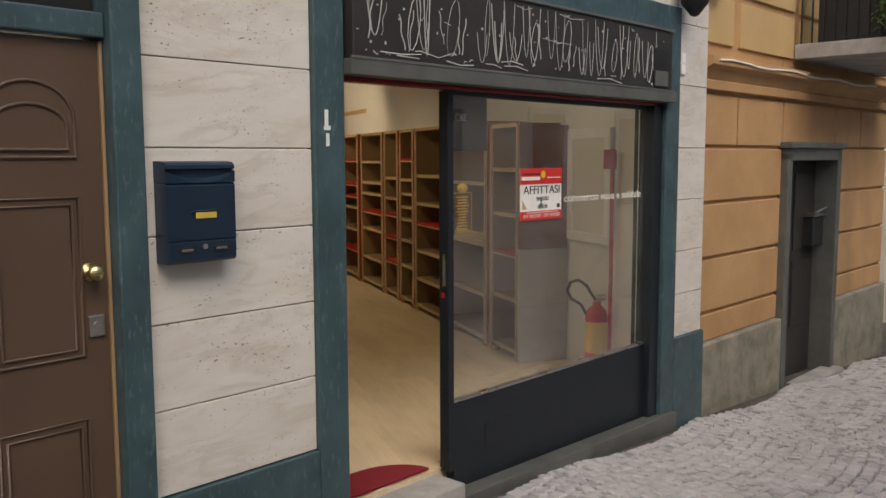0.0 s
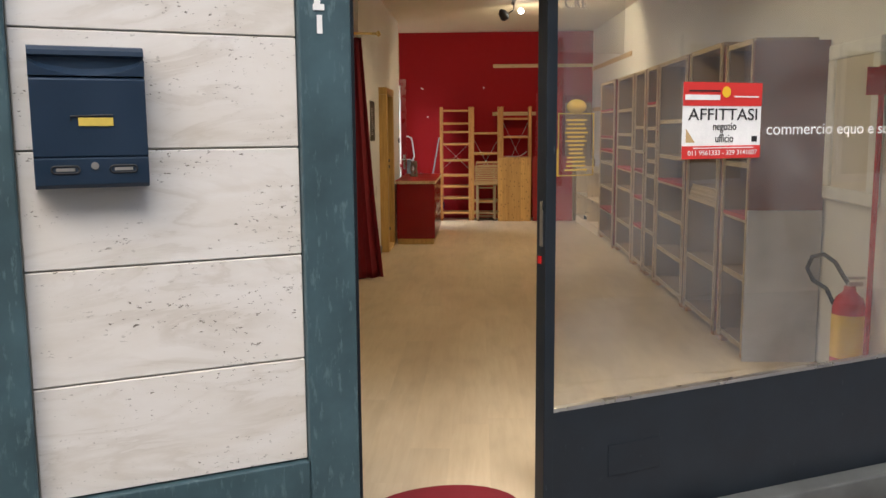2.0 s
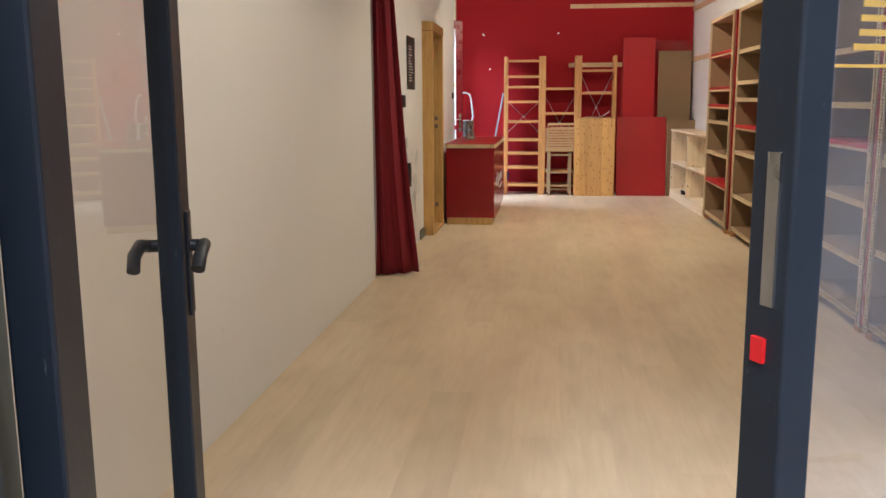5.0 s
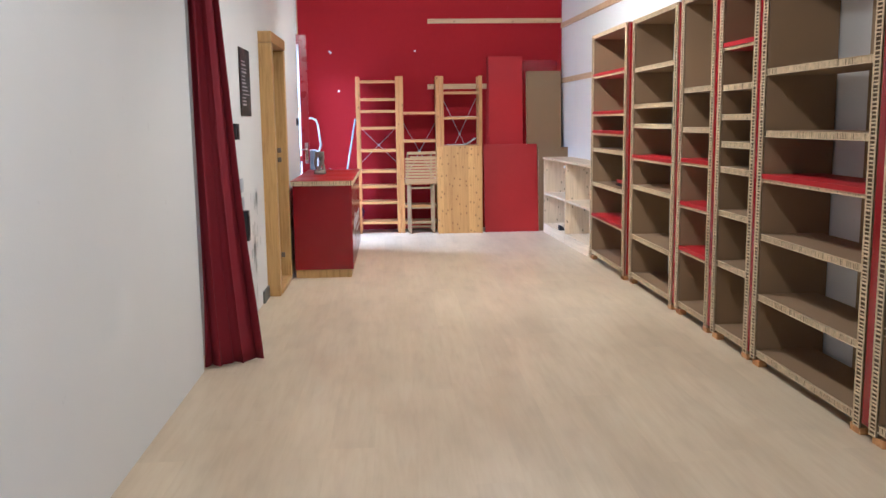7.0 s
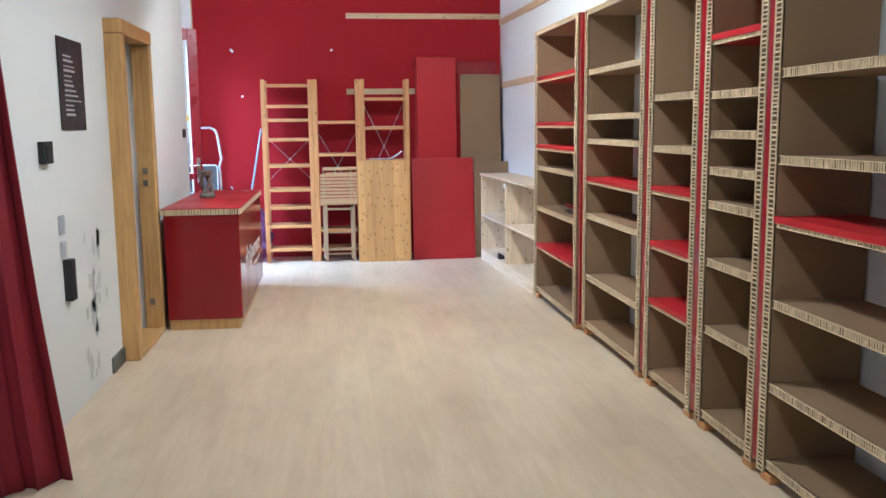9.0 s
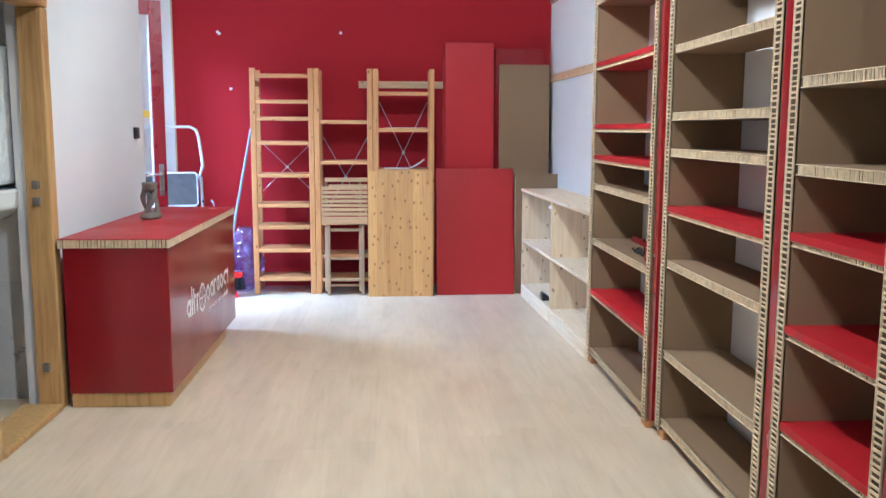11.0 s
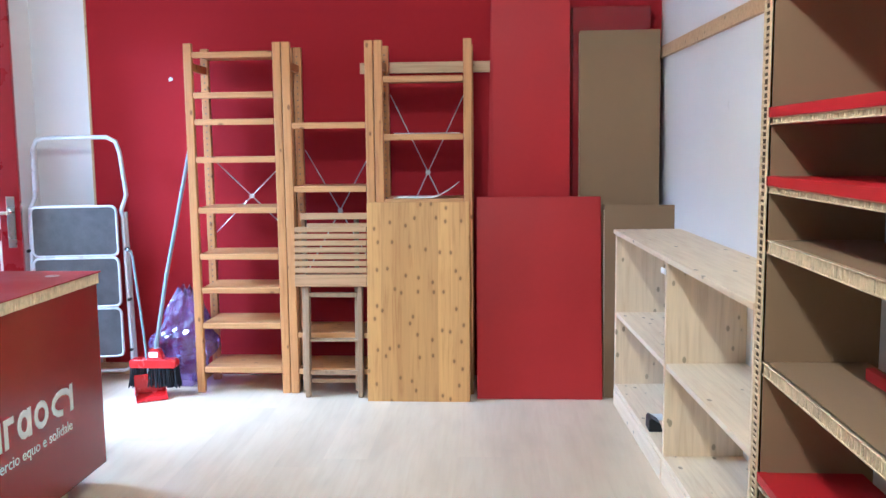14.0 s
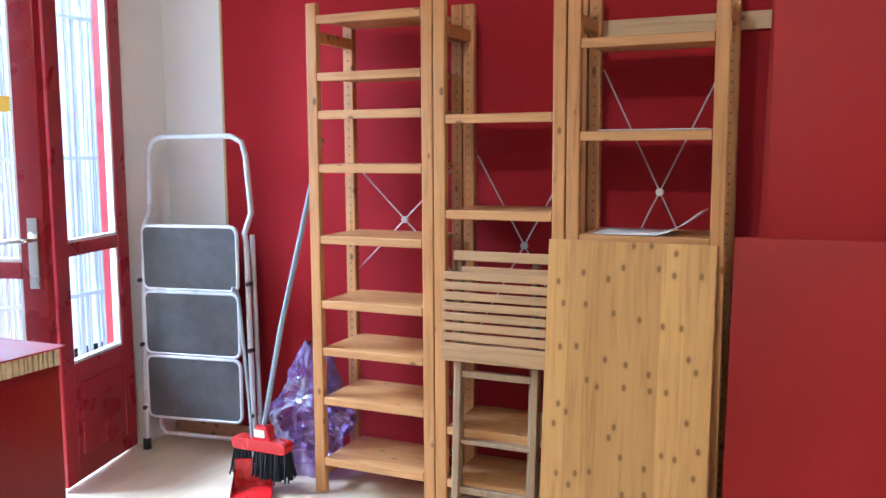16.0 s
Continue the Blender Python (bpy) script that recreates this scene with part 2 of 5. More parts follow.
CREAM = wall_paint("cream_ceiling_paint", (0.76, 0.72, 0.62), (0.74, 0.70, 0.60))
LAM = laminate()
KRAFT = plain("kraft_board", (0.255, 0.162, 0.08), 0.75, 0, 0.06, 2, 200, 0.1)
KEDGE = plain("kraft_honeycomb_edge", (0.70, 0.55, 0.34), 0.85, 0, 0.22, 40, 220, 0.2)
KSHADE = plain("honeycomb_cell_shade", (0.085, 0.048, 0.02), 0.9, 0, 0.2, 40)
REDB = plain("red_board", (0.42, 0.013, 0.016), 0.45, 0, 0.06, 2, 150, 0.04, 0.25)
REDD = plain("dark_red_gloss", (0.235, 0.006, 0.009), 0.2, 0, 0.06, 2, 90, 0.03)
REDT = plain("dull_red_laminate", (0.37, 0.014, 0.013), 0.42, 0, 0.08, 3, 150, 0.05, 0.3)
REDW = plain("red_gloss_joinery", (0.30, 0.01, 0.018), 0.3, 0, 0.1)
CLOTH = plain("crimson_curtain_cloth", (0.21, 0.008, 0.018), 0.85, 0, 0.1, 5, 300, 0.35)
PINE = pine("orange_pine", (0.54, 0.265, 0.082), (0.40, 0.165, 0.045))
PINEX = pine("orange_pine_shelf", (0.56, 0.29, 0.10), (0.43, 0.19, 0.055), True, 0)
PALEX = pine("pale_spruce", (0.78, 0.64, 0.44), (0.70, 0.54, 0.34), True, 1)
PALEZ = pine("pale_spruce_upright", (0.76, 0.61, 0.41), (0.67, 0.51, 0.31), True, 2)
STAVE = staves("knotty_pine_board", (0.62, 0.345, 0.105), (0.5, 0.25, 0.068))
BEECH = pine("weathered_slats", (0.45, 0.27, 0.12), (0.34, 0.19, 0.08), False, 0)
GREYWOOD = pine("greyed_wood", (0.33, 0.215, 0.115), (0.24, 0.15, 0.075), False, 2)
FRAMEW = pine("yellowed_frame_wood", (0.55, 0.34, 0.11), (0.42, 0.24, 0.07), False, 2, 0.4)
STRIP = pine("wall_strip_wood", (0.6, 0.42, 0.22), (0.5, 0.32, 0.15), True, 0)
# strong film: its paleness stands in for street brightness reflected in the pane
GLASS = glass("window_glass", (0.93, 0.95, 0.94), 0.085, 3.5)
FILM = glass("translucent_notice", (0.97, 0.96, 0.94), 0.05, 1.0, (0.8, 0.76, 0.66))
GLASS2 = glass("clear_glass", (0.97, 0.98, 0.98), 0.02, 1.0)
BLACK = plain("black_plastic", (0.012, 0.012, 0.013), 0.45)
DGREY = plain("grey_tread_rubber", (0.075, 0.075, 0.075), 0.75, 0, 0.3, 14, 200, 0.3)
ALU = plain("pale_painted_tube", (0.62, 0.65, 0.68), 0.3, 0.1, 0.05)
WIRE = plain("zinc_wire", (0.6, 0.58, 0.55), 0.35, 0.9)
PAPER = plain("white_paper", (0.82, 0.82, 0.8), 0.6)
BOILER = plain("white_enamel", (0.82, 0.83, 0.82), 0.3, 0, 0.03)
SIGNR = plain("red_print", (0.62, 0.035, 0.03), 0.45, 0, 0.04)
SIGNY = plain("yellow_print", (0.8, 0.5, 0.03), 0.45, 0, 0.05)
INK = plain("black_ink", (0.015, 0.015, 0.015), 0.5)
CHALK = plain("white_scratch", (0.46, 0.47, 0.46), 0.8)
EXTR = plain("extinguisher_red", (0.55, 0.015, 0.015), 0.25)
CARVED = cement("carved_soapstone", (0.10, 0.08, 0.06), (0.19, 0.155, 0.12), (0.28, 0.24, 0.2))
BRUSH = plain("black_bristle", (0.012, 0.012, 0.014), 0.95, 0, 0.5, 60)
BLUEG = plain("blue_grey_handle", (0.3, 0.36, 0.42), 0.4)
LEAF = plain("leaf_green", (0.13, 0.22, 0.06), 0.6, 0, 0.4, 8)
IRON = plain("black_iron", (0.015, 0.016, 0.018), 0.5)
BULB = glow("bulb", (1, 0.93, 0.82), 30)
CREAMW = plain("cream_render", (0.7, 0.65, 0.56), 0.9, 0, 0.1, 1)
PURPLE = glass("violet_plastic", (0.66, 0.56, 0.92), 0.26, 2.5, (0.36, 0.2, 0.58))
TERRA = plain("orange_bucket", (0.5, 0.07, 0.02), 0.5)
GREYW = plain("grey_frame", (0.5, 0.5, 0.53), 0.5)
PATCH = cement("flaked_plaster", (0.52, 0.52, 0.5), (0.6, 0.6, 0.58), (0.68, 0.68, 0.66))
WARDR = plain("brown_laminate", (0.19, 0.065, 0.04), 0.4, 0, 0.1)


# ---- mesh helpers ----
class Shape:
    """Gathers boxes, tubes and sheets into one mesh."""

    def __init__(self):
        self.v, self.f, self.k, self.smooth = [], [], [], []

    def add(self, verts, faces, k=0, smooth=False):
        o = len(self.v)
        self.v += [tuple(p) for p in verts]
        self.f += [tuple(i + o for i in f) for f in faces]
        self.k += [k] * len(faces)
        self.smooth += [smooth] * len(faces)
        return self

    def box(self, x0, x1, y0, y1, z0, z1, k=0, m=None):
        p = [Vector((x, y, z)) for z in (z0, z1) for y in (y0, y1) for x in (x0, x1)]
        if m is not None:
            p = [m @ q for q in p]
        return self.add(p, [(0, 2, 3, 1), (4, 5, 7, 6), (0, 1, 5, 4), (2, 6, 7, 3), (0, 4, 6, 2), (1, 3, 7, 5)], k)

    def tube(self, points, r, n=8, k=0, caps=True):
        pts = [Vector(p) for p in points]
        rs = r if isinstance(r, (list, tuple)) else [r] * len(pts)
        rings, side = [], None
        for i, p in enumerate(pts):
            d = (pts[min(i + 1, len(pts) - 1)] - pts[max(i - 1, 0)]).normalized()
            if side is None:
                side = d.orthogonal().normalized()
            side = (side - d * side.dot(d)).normalized()
            o = d.cross(side)
            rings += [p + rs[i] * (math.cos(a) * side + math.sin(a) * o) for a in [2 * math.pi * j / n for j in range(n)]]
        faces = [(i * n + j, i * n + (j + 1) % n, (i + 1) * n + (j + 1) % n, (i + 1) * n + j) for i in range(len(pts) - 1) for j in range(n)]
        self.add(rings, faces, k, True)
        if caps:
            self.add(rings[:n], [tuple(range(n))[::-1]], k)
            self.add(rings[-n:], [tuple(range(n))], k)
        return self

    def lathe(self, profile, centre=(0, 0, 0), n=20, k=0, squash=1.0):
        c = Vector(centre)
        v = [c + Vector((r * math.cos(2 * math.pi * j / n), squash * r * math.sin(2 * math.pi * j / n), z)) for r, z in profile for j in range(n)]
        f = [(i * n + j, i * n + (j + 1) % n, (i + 1) * n + (j + 1) % n, (i + 1) * n + j) for i in range(len(profile) - 1) for j in range(n)]
        return self.add(v, f, k, True)

    def prism(self, outline, y0, y1, k=0):
        """An outline in x, z drawn out along y."""
        n = len(outline)
        v = [(x, y0, z) for x, z in outline] + [(x, y1, z) for x, z in outline]
        f = [tuple(range(n)), tuple(range(2 * n - 1, n - 1, -1))] + [(i, i + n, (i + 1) % n + n, (i + 1) % n) for i in range(n)]
        return self.add(v, f, k)

    def mesh(self, name, mats):
        me = bpy.data.meshes.new(name)
        me.from_pydata(self.v, [], self.f)
        for m in mats if isinstance(mats, (list, tuple)) else [mats]:
            me.materials.append(m)
        me.polygons.foreach_set("material_index", self.k)
        me.polygons.foreach_set("use_smooth", self.smooth)
        me.update()
        return me

    def make(self, name, mats, parent=None, at=None, bevel=0.0, label=""):
        ob = new(name, self.mesh(name, mats))
        if parent is not None:
            ob.parent = parent
        if at is not None:
            ob.matrix_local = at
        if bevel:
            b = ob.modifiers.new("bevel", "BEVEL")
            b.width, b.segments, b.limit_method, b.angle_limit = bevel, 2, "ANGLE", radians(40)
        if label:
            ob["label"] = label
        return ob


def thing(name, at, label, category, group=""):
    e = new(name)
    e.empty_display_size = 0.1
    e.matrix_world = at
    return tagged(e, label, category, group)


def setting(ob, label, category=""):
    return tagged(ob, label, category or "structure", "", "structure")


def rounded(x0, x1, z0, z1, r, n=4):
    pts = []
    for cx, cz, a0 in ((x1 - r, z1 - r, 0), (x0 + r, z1 - r, 90), (x0 + r, z0 + r, 180), (x1 - r, z0 + r, 270)):
        pts += [(cx + r * math.cos(radians(a0 + 90 * i / n)), cz + r * math.sin(radians(a0 + 90 * i / n))) for i in range(n + 1)]
    return pts


def words(name, text, size, mat, parent, at, depth=0.001, width=None, spacing=1.0):
    """Lettering as a mesh, lying in its own x, y plane, with its left foot at the origin."""
    cu = bpy.data.curves.new(name, "FONT")
    cu.body, cu.size, cu.extrude, cu.space_character = text, size, depth, spacing
    tmp = new(name, cu)
    bpy.context.view_layer.update()
    me = bpy.data.meshes.new_from_object(tmp.evaluated_get(bpy.context.evaluated_depsgraph_get()))
    bpy.data.objects.remove(tmp)
    w = max(v.co.x for v in me.vertices) - min(v.co.x for v in me.vertices)
    if width:
        for v in me.vertices:
            v.co.x *= width / w
    me.materials.clear()
    me.materials.append(mat)
    ob = new(name, me)
    if parent is not None:
        ob.parent = parent
    ob.matrix_local = at
    return ob


# ---- street and ground ----
GROUND = -0.10


def street(u):
    return GROUND - 0.06 * u


SM = FM @ pose(0, 0, GROUND, 0, math.degrees(math.atan(0.06)), 0)
setting(Shape().add([(-300, -300, -0.032), (300, -300, -0.032), (300, 0.9, -0.032), (-300, 0.9, -0.032)], [(0, 1, 2, 3)]).make("ground", JOINT, None, SM), "sloping street bed of dark sand between the setts", "ground")

# ---- facade ----
def fbox(name, mat, u0, u1, n0, n1, z0, z1, label, category, bevel=0.004):
    return setting(Shape().box(u0, u1, n0, n1, z0, z1).make(name, mat, None, FM, bevel), label, category)


# core walls behind the cladding, with the shop opening left free
fbox("wall_front_west", CREAM, -0.98, 0.0, 0.03, 0.26, -0.6, 5.5, "masonry wall behind the travertine slabs", "wall", 0)
fbox("wall_front_east", CREAM, 3.522, 4.02, 0.03, 0.26, -0.9, 5.5, "masonry wall behind the narrow travertine pier", "wall", 0)
fbox("wall_front_top", CREAM, 0.0, 3.5, 0.03, 0.26, 2.76, 5.5, "masonry wall above the shop front", "wall", 0)
setting(Shape().box(0.0, 0.18, -0.03, 0.24, -0.3, 2.9).box(3.32, 3.52, -0.03, 0.24, -0.7, 2.9).box(0.18, 3.32, -0.03, 0.24, 2.68, 2.9).make("trim", PETROL, None, FM, 0.006),
        "petrol painted wooden surround of the shop front", "door surround")
fbox("trim_base", PETROL, -0.86, -0.002, -0.025, 0.03, -0.4, 0.385, "petrol painted base board below the travertine", "baseboard")
fbox("trim_base_east", PETROL, 3.522, 4.02, -0.03, 0.03, -0.7, 0.38, "petrol painted base board below the stone pier", "baseboard")
setting(Shape().box(-0.985, -0.86, -0.04, 0.2, -0.4, 3.2).box(-2.2, -0.986, -0.0, 0.2, 2.25, 2.345).make("trim_door", PETROL, None, FM, 0.008),
        "petrol painted frame round the brown house door", "door surround")

fbox("wall_front_far_west", CREAM, -6.0, -2.2, 0.0, 0.26, -0.6, 5.5, "masonry wall beyond the house door", "wall", 0)
fbox("wall_above_door", CREAM, -2.2, -0.98, 0.03, 0.26, 3.1, 5.5, "masonry wall above the house door", "wall", 0)
# brown panelled house door
hd = thing("house_door", FM @ pose(-1.965, 0.037, -0.12), "closed brown panelled wooden house door with brass knob", "door")
s = Shape().box(0, 0.962, 0, 0.05, 0, 2.36)
s.make("leaf", BROWN, hd)
def moulding(x0, x1, z0, z1, arch=0.0):
    pts = [(x0, z0), (x1, z0), (x1, z1)] + ([((x0 + x1) / 2 + (x1 - x0) / 2 * math.cos(radians(a)), z1 + arch * math.sin(radians(a))) for a in range(15, 180, 15)] if arch else []) + [(x0, z1), (x0, z0)]
    sh = Shape()
    for inset in (0.0, 0.028):
        c = ((x0 + x1) / 2, (z0 + z1) / 2)
        q = [(c[0] + (x - c[0]) * (1 - inset * 2 / (x1 - x0)), -0.002, c[1] + (z - c[1]) * (1 - inset * 2 / (z1 - z0))) for x, z in pts]
        sh.tube(q, 0.007, 6)
    return sh
for x0, x1 in ((0.1, 0.43), (0.53, 0.86)):
    moulding(x0, x1, 0.12, 0.905).make("panel", BROWN, hd)
    moulding(x0, x1, 1.155, 1.77).make("panel", BROWN, hd)
    moulding(x0, x1, 1.92, 2.06, 0.14).make("panel", BROWN, hd)
k = Shape()
k.lathe([(0.0, 0.075), (0.025, 0.072), (0.033, 0.055), (0.028, 0.035), (0.014, 0.025), (0.014, 0.006), (0.036, 0.004), (0.036, 0.0)])
k.make("knob", BRASS, hd, pose(0.895, 0.0, 1.48, 90, 0, 0), 0, "brass knob")
Shape().box(-0.032, 0.032, -0.012, 0, -0.042, 0.042).tube([(0, -0.012, 0.005), (0, -0.02, 0.005)], 0.014, 12).make("lock", NICKEL, hd, pose(0.91, 0, 1.267), 0.004, "metal lock plate")
Shape().box(0.964, 0.977, -0.012, 0.04, 0, 2.36).make("jamb", GREYWOOD, hd, None, 0.002, "bare worn wooden jamb")
Shape().box(-0.1, 0.977, 0.05, 0.1, 2.47, 3.2).make("transom", BLACK, hd)

# letter box
lb = thing("letter_box", FM @ pose(-0.81, -0.002, 1.37), "navy blue metal letter box with yellow name card", "mailbox")
ZY = Matrix(((0, 1, 0, 0), (-1, 0, 0, 0), (0, 0, 1, 0), (0, 0, 0, 1)))
LBW = 0.315
Shape().prism([(0, 0.0), (0.085, 0.0), (0.098, 0.012), (0.1, 0.088), (0.094, 0.091), (0.1, 0.094), (0.1, 0.315), (0.09, 0.325), (0, 0.325)], 0, LBW).make("body", NAVY, lb, ZY, 0.006)
# the rounded hood with a scooped mouth under it
hood, NX = Shape(), 16
hv = []
for i in range(NX + 1):
    a = i / NX
    dip = 0.045 * math.sin(math.pi * a) ** 0.6
    for y, z in ((0.0, 0.326), (0.1, 0.326), (0.1, 0.372 - dip), (0.082, 0.378 - dip * 0.7), (0.084, 0.378), (0.1, 0.384), (0.098, 0.398), (0.084, 0.409), (0.05, 0.414), (0.0, 0.414)):
        hv.append((a * LBW, -y, z))
hood.add(hv, [(i * 10 + j, i * 10 + j + 1, i * 10 + j + 11, i * 10 + j + 10) for i in range(NX) for j in range(9)] + [tuple(range(9, -1, -1)), tuple(NX * 10 + j for j in range(10))])
hood.make("hood", NAVY, lb, None, 0.002)
Shape().box(0.125, 0.22, -0.104, -0.1, 0.182, 0.206).make("name_card", YELLOW, lb, None, 0, "yellow name card")
Shape().tube([(0.105, -0.101, 0.196), (0.105, -0.104, 0.21), (0.22, -0.104, 0.214)], 0.0022, 5).make("card_clip", BLACK, lb)
for x0 in (0.045, 0.205):
    sl_pts = rounded(x0, x0 + 0.075, 0.045, 0.066, 0.01)
    Shape().tube([(x, -0.101, z) for x, z in sl_pts + sl_pts[:1]], 0.003, 5).make("slot", BLACK, lb)
    Shape().box(x0 + 0.012, x0 + 0.063, -0.1025, -0.1, 0.051, 0.06).make("slot_plate", NICKEL, lb)
Shape().tube([(0.163, -0.09, 0.066), (0.163, -0.106, 0.066)], 0.011, 12).make("lock", NICKEL, lb)

# signboard above the window
fbox("signboard", FASCIA, 0.2, 3.30, -0.075, 0.02, 2.27, 2.70, "charcoal signboard scratched with white scribbles", "signboard")
setting(Shape().box(0.18, 3.36, -0.085, 0.06, 2.19, 2.265).box(0.18, 3.32, -0.088, -0.07, 2.262, 2.278).box(0.18, 3.32, -0.088, -0.07, 2.692, 2.71).make("trim_lintel", STEEL, None, FM, 0.004), "grey steel lintel and rims of the signboard", "lintel")
fbox("trim_head", REDD, 0.18, 3.32, 0.02, 0.09, 2.165, 2.19, "red painted head rail above the glass", "rail")
random.seed(5)
sc = Shape()
x = 0.28
while x < 3.12:
    h = random.uniform(0.12, 0.36)
    top = min(2.67, 2.31 + h + random.uniform(0, 0.1))
    pts = []
    lean, w = random.uniform(-0.05, 0.04), random.uniform(0.04, 0.12)
    style = random.random()
    for i in range(11):
        f = i / 10
        if style < 0.4:
            q = (x + lean * f + 0.006 * math.sin(9 * f), top - h * f)
        elif style < 0.75:
            q = (x + w * f, top - h * math.sin(math.pi * f) ** 0.7)
        else:
            q = (x + w * (0.5 + 0.5 * math.cos(6.3 * f)), top - h * 0.5 + h * 0.5 * math.sin(6.3 * f + 0.5))
        pts.append((q[0], -0.077, max(2.285, min(2.685, q[1]))))
    sc.tube(pts, random.uniform(0.0015, 0.0036), 4)
    x += random.uniform(0.02, 0.095)
for i in range(26):
    x, z = random.uniform(0.22, 3.1), random.choice((2.30, 2.31, 2.33, 2.66, 2.5))
    w = random.uniform(0.02, 0.3) if i % 3 else 0.03
    sc.tube([(x, -0.077, z), (x + w * 0.5, -0.077, z + random.uniform(-0.02, 0.02)), (min(3.2, x + w), -0.077, z + random.uniform(-0.015, 0.015))], random.uniform(0.002, 0.005), 4)
for i in range(60):
    x, z = random.uniform(0.22, 3.25), random.uniform(2.29, 2.68)
    sc.box(x, x + random.uniform(0.004, 0.014), -0.079, -0.075, z, z + random.uniform(0.004, 0.014))
tagged(sc.make("scribbles", CHALK, None, FM), "white scratched scribbles on the charcoal signboard", "graffiti")
vent = thing("vent_box", FM @ pose(3.02, -0.08, 2.29), "dark square opening with grey inner flap in the signboard", "vent")
Shape().box(0, 0.2, -0.006, 0.0, 0, 0.27).make("recess", BLACK, vent)
Shape().box(0.012, 0.19, -0.012, -0.006, 0.01, 0.115).make("flap", STEEL, vent)
tape = Shape().box(0.055, 0.075, -0.034, -0.03, 1.94, 2.02).box(0.062, 0.08, -0.034, -0.03, 1.85, 1.91).box(0.05, 0.088, -0.034, -0.03, 1.925, 1.945)
tagged(tape.make("paper_tape", PAPER, None, FM), "torn white tape stuck on the petrol post", "tape")

# shop window
sw = thing("shop_window", FM @ pose(0, 0.05, 0), "large fixed shop window in dark painted frame with low panel", "window")
Shape().box(1.0, 1.048, 0.0, 0.07, -0.02, 2.165).box(3.19, 3.318, -0.05, 0.07, -0.25, 2.165).box(1.045, 3.19, 0.005, 0.065, 2.14, 2.165).make("frame", DARK, sw, None, 0.004)
Shape().box(1.045, 3.19, 0.0, 0.06, -0.4, 0.385).box(1.32, 1.6, -0.004, 0, 0.06, 0.2).make("panel", DARK, sw, None, 0.005, "dark painted kick panel with scuffs")
Shape().box(1.045, 3.19, -0.004, 0.03, 0.385, 0.40).make("bead", NICKEL, sw)
g = Shape().add([(1.04, 0.03, 0.395), (3.195, 0.03, 0.395), (3.195, 0.03, 2.145), (1.04, 0.03, 2.145)], [(0, 1, 2, 3)]).make("pane", GLASS, sw)
g.visible_shadow = False
Shape().box(0.994, 1.0, 0.03, 0.05, 1.0, 1.03).make("bolt_mark", EXTR, sw, None, 0, "red paint mark by the strike")
Shape().box(0.996, 1.001, 0.02, 0.04, 1.07, 1.25).make("strike", NICKEL, sw)
setting(Shape().box(0.98, 3.52, -0.07, 0.05, -0.55, -0.10).make("sill", STEEL, None, FM @ pose(0, 0, 0.0, 0, 1.4, 0), 0.01), "worn grey stone threshold below the shop window", "sill")
setting(Shape().box(0.18, 0.978, -0.1, 0.26, -0.5, -0.035).make("step", STONE, None, FM, 0.01), "grey stone door step", "step")

# sheets stuck on the glass
sg = thing("rental_sign", FM @ pose(1.68, 0.07, 1.40), "red and white printed rental notice on the shop window", "sign")
Shape().box(0, 0.44, -0.002, 0.0, 0, 0.325).make("sheet", PAPER, sg)
Shape().box(0, 0.44, -0.004, -0.002, 0.225, 0.325).box(0, 0.44, -0.004, -0.002, 0, 0.055).make("bands", SIGNR, sg)
TX = Matrix(((1, 0, 0, 0), (0, 0, -1, 0), (0, 1, 0, 0), (0, 0, 0, 1)))
words("heading", "AFFITTASI", 0.072, INK, sg, pose(0.03, -0.004, 0.165) @ TX, 0.0008, 0.385)
words("line", "negozio", 0.05, INK, sg, pose(0.165, -0.004, 0.122) @ TX, 0.0008, 0.13)
words("line", "ufficio", 0.05, INK, sg, pose(0.18, -0.004, 0.07) @ TX, 0.0008, 0.10)
words("phone", "011 9561333 - 329 3141607", 0.03, PAPER, sg, pose(0.03, -0.006, 0.015) @ TX, 0.0008, 0.39)
Shape().tube([(0.235, -0.004, 0.285), (0.235, -0.006, 0.285)], 0.024, 16).make("sun_mark", SIGNY, sg)
Shape().box(0.03, 0.2, -0.006, -0.004, 0.285, 0.292).make("bar", INK, sg)
Shape().box(0.01, 0.2, -0.006, -0.004, 0.25, 0.272).make("bar", PAPER, sg)
for q in ((0.28, 0.42, 0.262, 0.268), (0.06, 0.4, 0.044, 0.048)):
    Shape().box(q[0], q[1], -0.006, -0.004, q[2], q[3]).make("bar", PAPER, sg)
Shape().add([(0.02, -0.003, 0.07), (0.07, -0.003, 0.07), (0.02, -0.003, 0.13)], [(0, 1, 2)]).make("badge", OCHRE2, sg)
Shape().box(0.39, 0.42, -0.004, -0.002, 0.07, 0.095).make("badge", INK, sg)
ol = thing("window_lettering", FM @ pose(2.16, 0.074, 1.50), "white slogan lettering on the shop window", "lettering")
words("slogan", "commercio equo e solidale", 0.075, PAPER, ol, TX, 0.0006, 0.98)
op = thing("hours_sticker", FM @ pose(1.075, 0.086, 1.345), "yellow printed notice sticker inside the glass", "sticker")
Shape().lathe([(0.0, 0.003), (0.046, 0.003), (0.046, 0.0)], (0, 0, 0), 20, 0, 0.62).make("oval", SIGNY, op, pose(0.085, 0.0, 0.275, 90, 0, 0))
ob = Shape()
for i in range(13):
    w = random.uniform(0.06, 0.11)
    ob.box(0.085 - w / 2, 0.085 + w / 2, -0.001, 0.001, 0.02 + i * 0.0165, 0.0275 + i * 0.0165)
